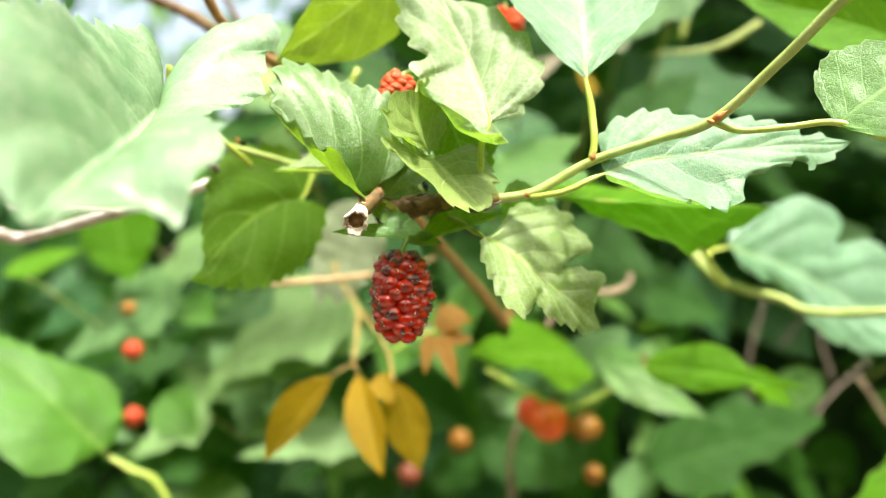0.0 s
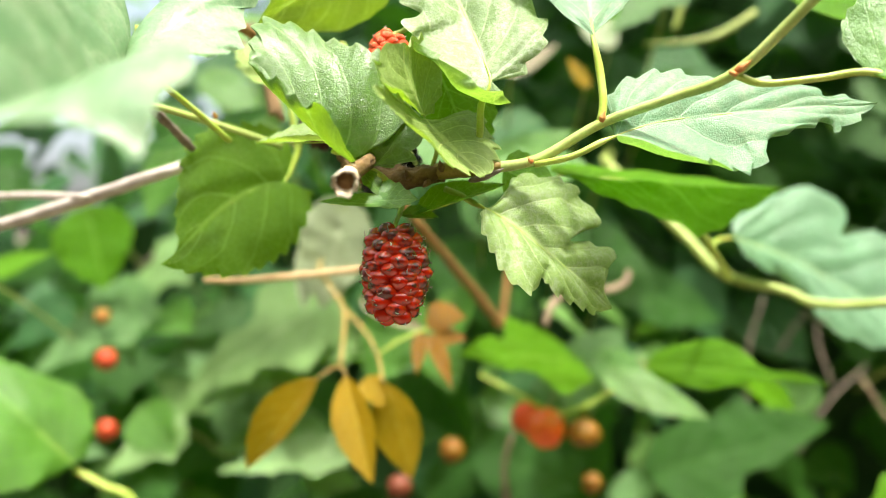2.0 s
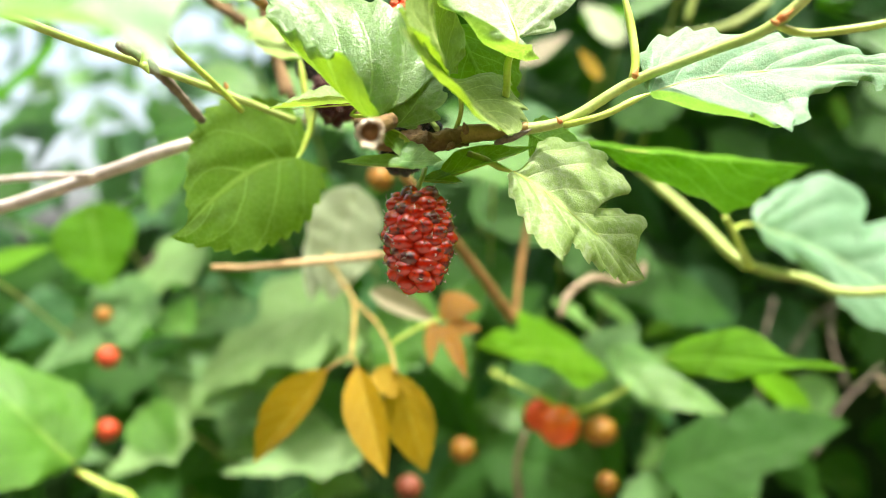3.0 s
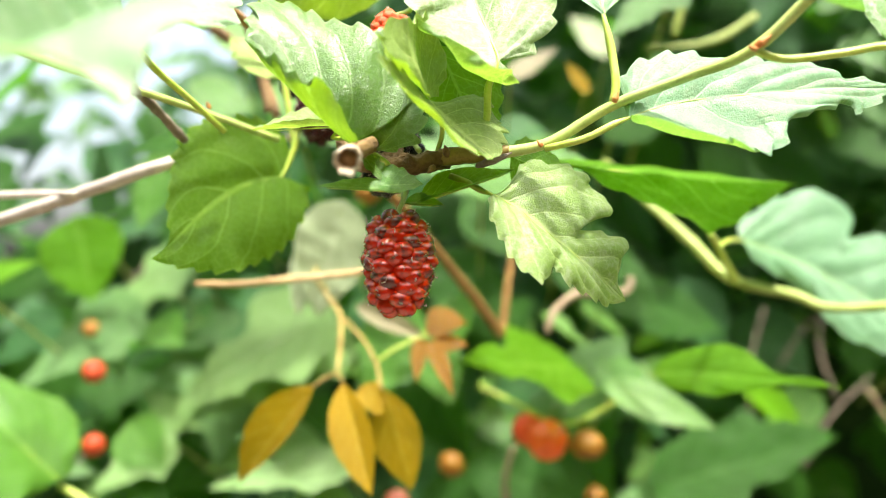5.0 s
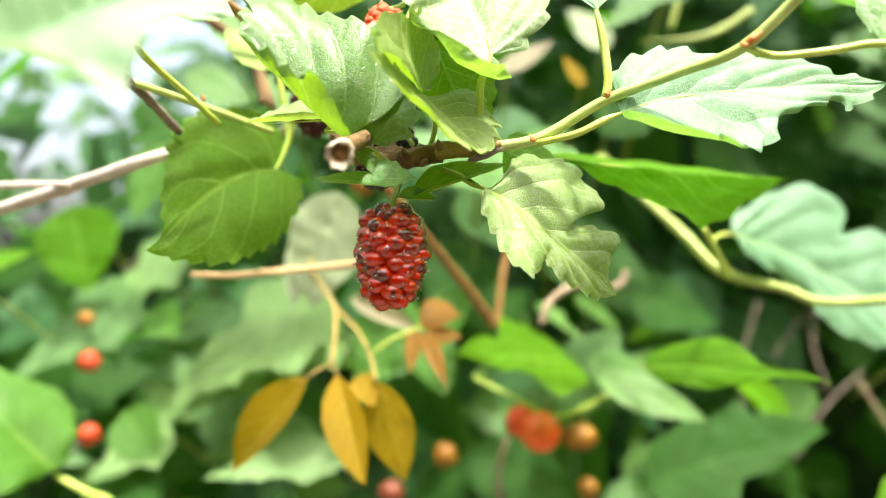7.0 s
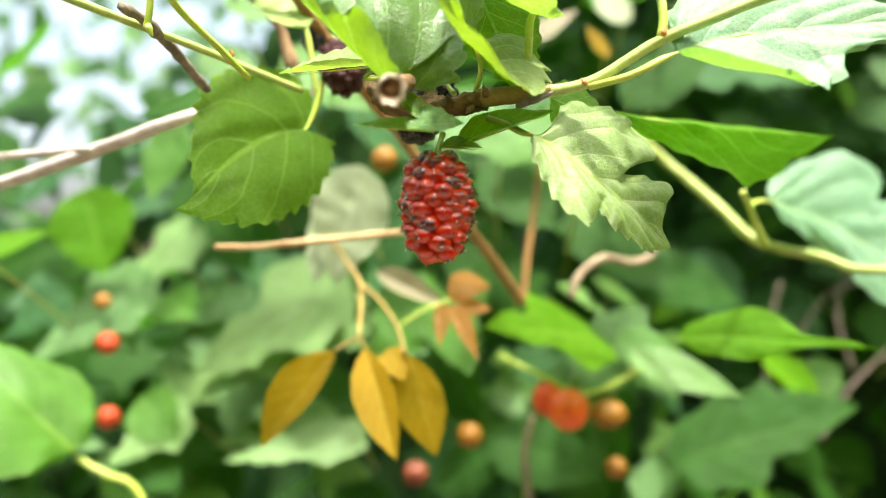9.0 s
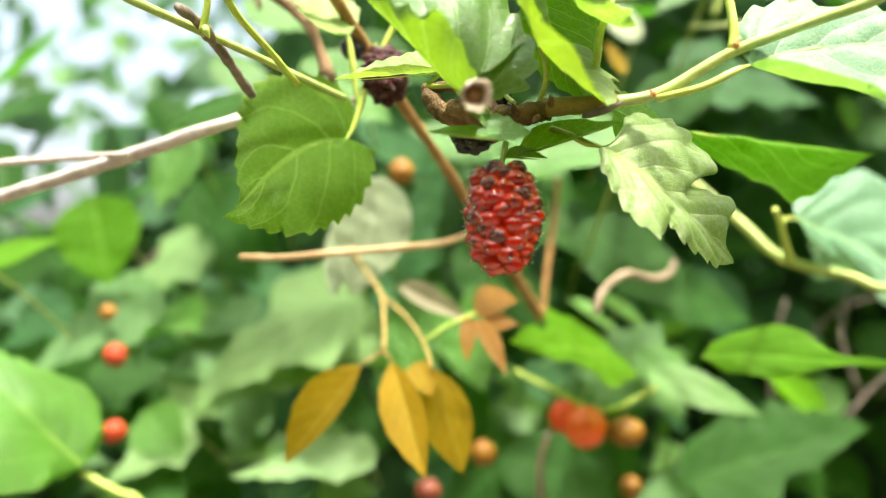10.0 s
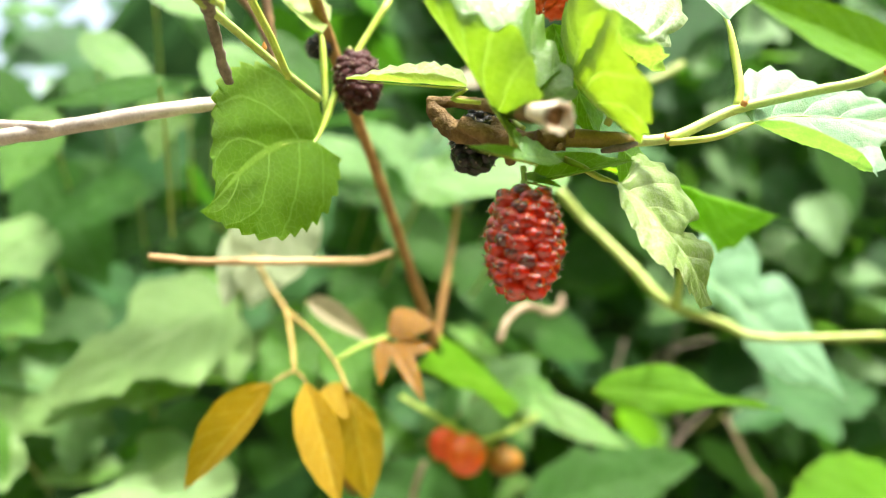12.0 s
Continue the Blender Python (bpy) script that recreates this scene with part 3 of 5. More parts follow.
part("dry_tip", tube_mesh(((0.0074, 0.1985, 1.1996), (0.0097, 0.1955, 1.2000), (0.0119, 0.1950, 1.2007), (0.0152, 0.1950, 1.2022)), [.0005, .0010, .0008, .0002], 9, 6, .5), DARKBARK, shoot, "blackened dry leaf tip")
# the bent old wood behind the fruit
part("old_wood", tube_mesh([(-0.0255, 0.2220, 1.2110), (-0.0244, 0.2200, 1.2071), (-0.0205, 0.2160, 1.2029), (-0.0136, 0.2120, 1.2022), (-0.0068, 0.2080, 1.2012), (0.0006, 0.2030, 1.2016)], [.0014, .0022, .0024, .0022, .0024, .002], 20, 16, 0.4), BARK, shoot, "rough bent brown wood")
part("old_wood", tube_mesh([(-0.0262, 0.2220, 1.2106), (-0.0190, 0.2140, 1.2096), (-0.0163, 0.1960, 1.2049), (-0.0192, 0.1740, 1.1994)], [.0013, .0014, .0015, .0019], 20, 16, 0.3), BARK, shoot, "brown twig with a broken end")
part("old_wood", tube_mesh([(-0.0146, 0.2180, 1.2088), (-0.0116, 0.2140, 1.2051), (-0.0105, 0.2090, 1.2004), (-0.0111, 0.2050, 1.1959)], [.0012, .0017, .0018, .0012], 20, 16, 0.45), BARK, shoot, "rough bent brown wood")


def broken_end():
    """Torn wood round a hollow pith at the end of the old twig."""
    a, b = Vector((-0.0190, 0.1770, 1.2003)), Vector((-0.0194, 0.1655, 1.1970))
    d = (b - a).normalized()
    s = d.orthogonal().normalized()
    u = d.cross(s)
    bm = bmesh.new()
    rnd = random.Random(5)
    n = 26
    torn = [rnd.uniform(-0.0017, 0.0009) for _ in range(n)]
    wide = [rnd.uniform(0.88, 1.14) for _ in range(n)]
    prof = [(0.0, .0017, 0), (.003, .0018, 0), (.0068, .0022, .2), (.0095, .0026, .6), (.0115, .0028, 1.0), (.0116, .0023, 1.0), (.0102, .0020, .5), (.0078, .0013, 0)]
    L = (b - a).length / .0115
    rings = []
    for h, r, k in prof:
        rings.append([bm.verts.new(a + d * (h * L + k * torn[j]) + (s * math.cos(6.2832 * j / n) + u * math.sin(6.2832 * j / n)) * r * (1 + (wide[j] - 1) * k)) for j in range(n)])
    for p, q in zip(rings, rings[1:]):
        for j in range(n):
            bm.faces.new((p[j], p[(j + 1) % n], q[(j + 1) % n], q[j]))
    part("broken_end", bm, WOOD, shoot, "torn cream-white hollow twig end")
    part("pith", tube_mesh([a + d * .007 * L, a + d * .0094 * L], [.0015, .0019], 12, 3, 0.5), PITH, shoot, "dark brown pith")


broken_end()

# leaves of the shoot
blade(shoot, PALE, ((-0.0163, 0.1970, 1.2029), (-0.0205, 0.1940, 1.2040), (-0.0241, 0.1910, 1.2068), (-0.0287, 0.1890, 1.2111), (-0.0327, 0.1880, 1.2150), (-0.0378, 0.1870, 1.2196), (-0.0425, 0.1860, 1.2253)), (((-0.0121, 0.1960, 1.2025), (-0.0073, 0.1930, 1.2043), (-0.0047, 0.1900, 1.2087), (-0.0056, 0.1930, 1.2158), (-0.0093, 0.1960, 1.2234), (-0.0145, 0.1940, 1.2293), (-0.0180, 0.1950, 1.2309), (-0.0232, 0.1970, 1.2323), (-0.0293, 0.2000, 1.2356), (-0.0357, 0.2000, 1.2382), (-0.0423, 0.1980, 1.2382), (-0.0428, 0.1920, 1.2320)), ((-0.0180, 0.1810, 1.2025), (-0.0192, 0.1750, 1.2044), (-0.0205, 0.1742, 1.2076), (-0.0220, 0.1740, 1.2109), (-0.0238, 0.1742, 1.2133), (-0.0260, 0.1745, 1.2143), (-0.0280, 0.1765, 1.2141), (-0.0326, 0.1810, 1.2185), (-0.0379, 0.1845, 1.2228))), folds=((), ((-0.0184, 0.1890, 1.2028), (-0.0209, 0.1850, 1.2043), (-0.0239, 0.1840, 1.2067), (-0.0278, 0.1830, 1.2109), (-0.0311, 0.1820, 1.2138), (-0.0347, 0.1830, 1.2174), (-0.0381, 0.1840, 1.2207), (-0.0404, 0.1850, 1.2235))), teeth=(15, 8), tooth=.0019, bow=(.10, 0), ruffle=.0003, seed=1, label="pale green toothed mulberry leaf folded along its midrib", stalk=((-0.0119, 0.2030, 1.1990), (-0.0140, 0.1990, 1.2010)))
curled = blade(shoot, LIME, ((-0.0032, 0.1943, 1.2140), (0.0012, 0.1930, 1.2087), (0.0059, 0.1900, 1.2040), (0.0101, 0.1875, 1.2000)), (((-0.0073, 0.1780, 1.2152), (-0.0109, 0.1670, 1.2158), (-0.0128, 0.1605, 1.2148), (-0.0088, 0.1650, 1.2108), (-0.0032, 0.1660, 1.2058), (0.0002, 0.1690, 1.2018), (0.0052, 0.1780, 1.2000)), ((0.0004, 0.2000, 1.2142), (0.0047, 0.2050, 1.2168), (0.0106, 0.2070, 1.2173), (0.0126, 0.2040, 1.2122), (0.0138, 0.1980, 1.2074), (0.0131, 0.1920, 1.2032))), teeth=(10, 8), tooth=.0016, bow=(-.05, .1), quilt=.0003, ruffle=.0002, seed=2, label="curled lime-green toothed mulberry leaf", stalk=((-0.0019, 0.2030, 1.2026), (-0.0004, 0.2010, 1.2075), (-0.0010, 0.1990, 1.2117)), stalk_r=.0006)
part("leaf_lobe", blade_mesh([Vector(p) for p in ((-0.0032, 0.1943, 1.2140), (-0.0052, 0.1870, 1.2181), (-0.0072, 0.1830, 1.2231), (-0.0079, 0.1810, 1.2285))], ([Vector(p) for p in ((-0.0062, 0.1760, 1.2155), (-0.0112, 0.1660, 1.2175), (-0.0126, 0.1690, 1.2199), (-0.0126, 0.1750, 1.2239), (-0.0110, 0.1780, 1.2267))], [Vector(p) for p in ((-0.0010, 0.2000, 1.2176), (0.0009, 0.2040, 1.2228), (0.0009, 0.2060, 1.2283), (-0.0017, 0.2020, 1.2315), (-0.0048, 0.1920, 1.2327), (-0.0065, 0.1860, 1.2287))]), teeth=(5, 7), tooth=.0020, bow=(-.12, -.12), quilt=.0003, ruffle=.0003, seed=15)[0], LIME, curled, "curled-up lobe at the leaf base")
blade(shoot, MEALY, ((0.0120, 0.1916, 1.2220), (0.0101, 0.1973, 1.2307), (0.0069, 0.2039, 1.2408), (0.0025, 0.2082, 1.2508), (-0.0038, 0.2134, 1.2613), (-0.0095, 0.2178, 1.2708)), (((0.0159, 0.1905, 1.2177), (0.0128, 0.1840, 1.2186), (0.0095, 0.1810, 1.2192), (0.0050, 0.1820, 1.2226), (0.0016, 0.1850, 1.2256), (-0.0018, 0.1890, 1.2292), (-0.0081, 0.1950, 1.2367), (-0.0039, 0.2000, 1.2403), (-0.0089, 0.2030, 1.2444), (-0.0118, 0.2080, 1.2522), (-0.0137, 0.2130, 1.2651)), ((0.0171, 0.1935, 1.2239), (0.0237, 0.1958, 1.2294), (0.0262, 0.1998, 1.2373), (0.0226, 0.2045, 1.2454), (0.0192, 0.2079, 1.2504), (0.0120, 0.2112, 1.2558), (0.0036, 0.2126, 1.2589), (-0.0046, 0.2175, 1.2696))), folds=(((0.0123, 0.1905, 1.2171), (0.0090, 0.1890, 1.2175), (0.0048, 0.1880, 1.2199), (0.0017, 0.1880, 1.2231), (-0.0018, 0.1910, 1.2274), (-0.0052, 0.1960, 1.2327), (-0.0010, 0.1990, 1.2383), (-0.0021, 0.2020, 1.2448), (-0.0052, 0.2070, 1.2535), (-0.0100, 0.2130, 1.2658)), ()), teeth=(9, 8), tooth=.0026, bow=(0, .08), seed=3, label="whitish speckled mulberry leaf with coarse teeth", stalk=((0.0092, 0.2000, 1.2060), (0.0097, 0.1960, 1.2111), (0.0098, 0.1930, 1.2168)), stalk_r=.0009)
leaf(shoot, SKYTINT, (0.0369, 0.1960, 1.2336), (0.0420, 0.2380, 1.2800), (0.0166, 0.2040, 1.2546), (0.0580, 0.2080, 1.2565), teeth=10, tooth=.12, prof=WEDGE, curl=.1, ruffle=.03, ns=60, nu=8, seed=4, label="pale green mulberry leaf on a long stalk", stalk=((0.0376, 0.1925, 1.2125), (0.0385, 0.1930, 1.2174), (0.0380, 0.1950, 1.2262)), stalk_r=.0010)
blade(shoot, SKYTINT, ((0.0408, 0.1905, 1.2093), (0.0505, 0.1921, 1.2126), (0.0612, 0.1923, 1.2140), (0.0739, 0.1938, 1.2153), (0.0900, 0.1961, 1.2167), (0.1073, 0.1990, 1.2179)), (((0.0400, 0.1936, 1.2143), (0.0414, 0.1968, 1.2202), (0.0471, 0.1987, 1.2244), (0.0578, 0.2000, 1.2266), (0.0639, 0.1994, 1.2250), (0.0778, 0.1995, 1.2242), (0.0920, 0.2000, 1.2225), (0.0943, 0.1990, 1.2201), (0.1008, 0.1995, 1.2194)), ((0.0405, 0.1820, 1.2083), (0.0503, 0.1740, 1.2043), (0.0642, 0.1800, 1.2009), (0.0697, 0.1840, 1.2003), (0.0739, 0.1854, 1.2037), (0.0735, 0.1883, 1.2075), (0.0776, 0.1895, 1.2091), (0.0866, 0.1922, 1.2116), (0.0932, 0.1945, 1.2129), (0.0964, 0.1940, 1.2112))), folds=((), ((0.0412, 0.1870, 1.2073), (0.0468, 0.1840, 1.2049), (0.0534, 0.1830, 1.2032), (0.0607, 0.1840, 1.2023), (0.0660, 0.1860, 1.2024), (0.0697, 0.1870, 1.2048), (0.0714, 0.1880, 1.2081), (0.0789, 0.1900, 1.2109), (0.0884, 0.1930, 1.2135), (0.0987, 0.1970, 1.2157))), teeth=(12, 13), tooth=.0018, bow=(.06, 0), ruffle=.0003, seed=5, label="whitish green lobed mulberry leaf with a long tip", stalk=((0.0229, 0.1960, 1.2031), (0.0307, 0.1910, 1.2045), (0.0370, 0.1900, 1.2075)), stalk_r=.0008)
blade(shoot, BLOTCHED, ((0.0110, 0.1973, 1.1930), (0.0172, 0.1977, 1.1894), (0.0249, 0.1974, 1.1831), (0.0330, 0.1994, 1.1766), (0.0392, 0.2030, 1.1711), (0.0430, 0.2041, 1.1676)), (((0.0140, 0.1991, 1.1939), (0.0195, 0.2038, 1.2013), (0.0247, 0.2065, 1.2013), (0.0356, 0.2108, 1.1996), (0.0367, 0.2096, 1.1958), (0.0414, 0.2091, 1.1893), (0.0303, 0.2023, 1.1865), (0.0341, 0.2036, 1.1852), (0.0439, 0.2070, 1.1825), (0.0427, 0.2048, 1.1778), (0.0415, 0.2047, 1.1727)), ((0.0094, 0.1941, 1.1905), (0.0113, 0.1913, 1.1853), (0.0138, 0.1893, 1.1796), (0.0171, 0.1874, 1.1749), (0.0210, 0.1887, 1.1731), (0.0241, 0.1927, 1.1767), (0.0267, 0.1927, 1.1732), (0.0349, 0.1990, 1.1682), (0.0374, 0.2004, 1.1671))), teeth=(13, 13), tooth=.0012, bow=(.08, .10), ruffle=.0004, seed=6, label="speckled pale mulberry leaf with ragged lobes", stalk=((0.0015, 0.2050, 1.1980), (0.0055, 0.2030, 1.1962), (0.0085, 0.2010, 1.1942)))
leaf(shoot, DEEP, (-0.0007, 0.2110, 1.2307), (0.0105, 0.2060, 1.2032), (-0.0029, 0.2110, 1.2154), (0.0149, 0.2120, 1.2169), teeth=7, tooth=.1, curl=.06, ns=50, seed=7, label="deep green mulberry leaf in shade")
leaf(shoot, DEEP, (0.0163, 0.2060, 1.2029), (0.0351, 0.2120, 1.1954), (0.0283, 0.2150, 1.2042), (0.0180, 0.2070, 1.1943), teeth=7, tooth=.15, ns=40, seed=8, label="small deep green mulberry leaf")
# small leaves and stipules over the fruit
leaf(shoot, BLOTCHED, (-0.0234, 0.2030, 1.2102), (-0.0477, 0.2145, 1.2109), (-0.0345, 0.2145, 1.2163), (-0.0340, 0.2028, 1.2114), teeth=8, tooth=.22, ns=50, seed=9, label="small pale green leaf seen edge-on", stalk=((-0.0212, 0.2000, 1.2064), (-0.0263, 0.2040, 1.2073)), stalk_r=.0005)
leaf(shoot, FRESH, (-0.0112, 0.1905, 1.1937), (-0.0279, 0.1877, 1.1944), (-0.0180, 0.1920, 1.1962), (-0.0185, 0.1872, 1.1931), teeth=5, tooth=.12, curl=.1, ns=30, seed=10, label="small green stipule leaf")
leaf(shoot, FRESH, (-0.0150, 0.1908, 1.1946), (-0.0050, 0.1914, 1.1949), (-0.0088, 0.1950, 1.1979), (-0.0098, 0.1885, 1.1926), teeth=4, tooth=.12, curl=.15, ns=30, seed=11, label="small green stipule leaf")
leaf(shoot, PALE, (-0.0200, 0.1930, 1.2038), (-0.0118, 0.1930, 1.1932), (-0.0178, 0.1915, 1.1984), (-0.0150, 0.1955, 1.2000), teeth=6, tooth=.25, curl=.3, ruffle=.12, ns=40, seed=12, label="small withered grey-green leaf")
leaf(shoot, DEEP, (-0.0060, 0.2040, 1.1920), (0.0168, 0.2000, 1.1990), (0.0016, 0.2070, 1.1983), (0.0075, 0.1970, 1.1948), teeth=5, tooth=.06, curl=.3, ns=40, seed=13, label="narrow folded dark green leaf")
leaf(shoot, FRESH, (-0.0093, 0.2030, 1.1919), (-0.0001, 0.2010, 1.1908), (-0.0060, 0.2050, 1.1941), (-0.0047, 0.1980, 1.1906), teeth=4, tooth=.1, ns=24, seed=14, label="tiny green bract")


# ---- mulberry fruits
def mulberry(top, foot, radius, flesh, stalk_from, label, seed=1, rows=10, around=11):
    """A fruit of many plump drupelets round a core, with dried styles and a stalk."""
    top, foot = Vector(top), Vector(foot)
    e = thing("mulberry", top, label, "fruit", "mulberries")
    d = foot - top
    length = d.length
    d = d / length
    s = d.orthogonal().normalized()
    u = d.cross(s)
    rnd = random.Random(seed)

    def girth(h):
        return radius * (max(0.0, 1 - abs(2 * h - 0.96) ** 2.6)) ** 0.5 * (1.03 - 0.06 * abs(h - 0.42) - 0.20 * max(0.0, h - 0.5))

    bm = bmesh.new()
    rings = []
    for i in range(9):
        h = 0.03 + 0.94 * i / 8
        rings.append([bm.verts.new(top + d * length * h + (s * math.cos(j * .5236) + u * math.sin(j * .5236)) * girth(h) * 0.88) for j in range(12)])
    for a, b in zip(rings, rings[1:]):
        for j in range(12):
            bm.faces.new((a[j], a[(j + 1) % 12], b[(j + 1) % 12], b[j]))
    part("core", bm, flesh, e)
    styles = bmesh.new()
    shapes = []
    humps = [[Vector((rnd.uniform(-.9, .9), rnd.uniform(-.8, .8), rnd.uniform(.35, 1))).normalized() for _ in range(4)] for _ in range(6)]
    for k in range(6):
        b = bmesh.new()
        bmesh.ops.create_icosphere(b, subdivisions=3, radius=1.0)
        for v in b.verts:
            c = v.co
            near = max(c.dot(q) for q in humps[k])
            lobe = 0.96 + 0.10 * max(0.0, 1 - ((1 - near) / 0.22) ** 1.0) ** 0.6 + 0.05 * noise.noise(c * 3.1 + Vector((k * 9, 0, 0)))
            v.co = c * lobe
        me = bpy.data.meshes.new("drupelet")
        b.to_mesh(me)
        b.free()
        me.shade_smooth()
        me.materials.append(flesh)
        shapes.append(me)
    total = rows * around
    area = [0.0]
    for i in range(200):
        area.append(area[-1] + girth((i + 0.5) / 200) + radius * 0.16)
    for n in range(total):
        aim = area[-1] * (n + 0.5) / total
        i = next(k for k in range(200) if area[k + 1] >= aim)
        h = 0.015 + 0.97 * (i + (aim - area[i]) / (area[i + 1] - area[i])) / 200
        g = girth(h) * 0.77
        a = 2.39996 * n + rnd.uniform(-.12, .12)
        hh = h + rnd.uniform(-.012, .012)
        out = s * math.cos(a) + u * math.sin(a)
        lean = (out + d * (2 * h - 0.95) ** 3 * 1.3).normalized()
        at = top + d * length * hh + out * g * rnd.uniform(.96, 1.04)
        x = lean.cross(d).normalized()
        y = lean.cross(x)
        wide = radius * 0.80 * 6.2832 / around * 0.72 * rnd.uniform(.88, 1.15)
        tall = length / rows * 0.78 * rnd.uniform(.88, 1.15)
        deep = radius * 0.35 * rnd.uniform(.85, 1.2)
        m = Matrix((x * wide, y * tall, lean * deep)).transposed().to_4x4()
        ob = new("drupelet", shapes[rnd.randrange(6)])
        ob.parent = e
        ob.matrix_basis = Matrix.Translation(at - top) @ m
        for q in range(1 if rnd.random() < .75 else 2):
            p0 = at + lean * deep * 0.92 + x * wide * rnd.uniform(-.2, .2)
            w1 = (lean * .6 + x * rnd.uniform(-1, 1) + y * rnd.uniform(-1, 1)) * radius * 0.13
            w2 = w1 + (lean * .1 + x * rnd.uniform(-1, 1) - d * rnd.uniform(-.3, 1)) * radius * 0.10
            t = tube_mesh([p0 - lean * .0002, p0 + w1, p0 + w2], [.00016, .00012, .00005], 5, 4)
            tmp = bpy.data.meshes.new("style")
            t.to_mesh(tmp)
            t.free()
            styles.from_mesh(tmp)
            bpy.data.meshes.remove(tmp)
    part("style_tuft", styles, STYLE, e, "fine dried hair-like styles")
    part("stalk", tube_mesh([top + d * length * .06, top - d * length * .04, Vector(stalk_from).lerp(top, .4), stalk_from], [.0009, .0006, .0006, .0007], 9, 5), SHOOT, e, "short green stalk")
    return e


mulberry((-.0108, .1970, 1.1880), (-.0107, .1942, 1.1663), .0074, FLESH, (-0.0090, 0.2030, 1.1944), "ripening red mulberry with dark purple patches hanging from the shoot", 3, 8, 10)
mulberry((-0.0085, 0.2205, 1.2105), (-0.0172, 0.2200, 1.1957), .0058, INK, (-0.0058, 0.2120, 1.2051), "ripe black mulberry half hidden behind the twig", 4, 7, 10)
mulberry((-0.0374, 0.2620, 1.2297), (-0.0357, 0.2580, 1.2153), .0062, WINE, (-0.0399, 0.2620, 1.2326), "dark red mulberry behind a leaf", 5, 7, 10)
mulberry((-0.0469, 0.2720, 1.2370), (-0.0466, 0.2720, 1.2310), .0035, INK, (-0.0440, 0.2700, 1.2379), "small black mulberry beside a yellow stalk", 6, 5, 8)
mulberry((-0.0109, 0.2035, 1.2356), (-0.0142, 0.2030, 1.2251), .0046, SCARLET, (-0.0076, 0.2080, 1.2387), "unripe red mulberry between two leaves", 7, 6, 9)
mulberry((0.0205, 0.2500, 1.2644), (0.0207, 0.2500, 1.2564), .0052, SCARLET, (0.0201, 0.2500, 1.2675), "unripe red mulberry behind a leaf rim", 8, 6, 9)
mulberry((0.0131, 0.2400, 1.2526), (0.0145, 0.2400, 1.2453), .006, SCARLET, (0.0129, 0.2400, 1.2554), "unripe red mulberry above a leaf", 9, 6, 9)

# ---- the shoot to the side, with the large near leaf
near = thing("mulberry_branch", (-0.0622, 0.2410, 1.2191), "thin mulberry twig with a large bright leaf and a round one", "branch")
part("stem", tube_mesh([(.1, 1.05, 1.85), (-.1, .6, 1.75), (-.22, .25, 1.5), (-.2, .14, 1.3), (-.15, .135, 1.245), (-.112, .165, 1.229), (-.1, .186, 1.227), (-.09, .200, 1.2245), (-.08, .214, 1.2225), (-.07, .228, 1.2205), (-.06, .241, 1.218), (-.048, .253, 1.2145)], [.006, .004, .002, .0012, .0010, .0010, .0010, .0010, .0010, .0010, .0010, .0010], 10, 8, .08), SHOOT, near)
part("dead_twig", tube_mesh([(-0.0812, 0.2050, 1.2244), (-0.0787, 0.2120, 1.2235), (-0.0772, 0.2200, 1.2216), (-0.0752, 0.2300, 1.2182), (-0.0718, 0.2400, 1.2125)], [.0011, .0012, .0015, .0012, .0012], 12, 8, .4), DARKBARK, near, "dark dry twig")
part("side_shoot", tube_mesh([(-0.0765, 0.2080, 1.2198), (-0.0753, 0.2070, 1.2244), (-0.0745, 0.2060, 1.2304), (-0.0732, 0.2040, 1.2386)], [.0009, .0008, .0008, .0009], 9, 6, .05), PETIOLE, near)
bud((-0.0754, 0.2060, 1.2200), (-0.0744, 0.2060, 1.2179), .0018, near, PETIOLE)
bud((-0.0643, 0.2380, 1.2212), (-0.0647, 0.2360, 1.2236), .0014, near)
blade(near, GLARE, ((-0.0666, 0.1810, 1.2249), (-0.0625, 0.1500, 1.2132), (-0.0583, 0.1220, 1.2054), (-0.0554, 0.1000, 1.1983)), (((-0.0698, 0.1870, 1.2319), (-0.0716, 0.1900, 1.2408), (-0.0730, 0.1860, 1.2445), (-0.0738, 0.1600, 1.2390), (-0.0712, 0.1410, 1.2380), (-0.0682, 0.1170, 1.2316), (-0.0633, 0.1000, 1.2111)), ((-0.0670, 0.1870, 1.2319), (-0.0622, 0.1960, 1.2441), (-0.0514, 0.2030, 1.2515), (-0.0432, 0.2030, 1.2486), (-0.0455, 0.1960, 1.2385), (-0.0437, 0.1800, 1.2275), (-0.0466, 0.1620, 1.2224), (-0.0453, 0.1420, 1.2179), (-0.0354, 0.1230, 1.2118), (-0.0372, 0.1160, 1.2055), (-0.0406, 0.1140, 1.1994), (-0.0420, 0.1080, 1.2008), (-0.0477, 0.0980, 1.2007), (-0.0512, 0.0970, 1.1987))), teeth=(14, 16), tooth=.0024, bow=(.05, .06), quilt=.0009, seed=20, label="large bright mulberry leaf with heart-shaped base", stalk=((-.0585, .2315, 1.2135), (-.064, .222, 1.2195), (-.070, .212, 1.2255), (-.0698, .197, 1.2275)), stalk_r=.0009)
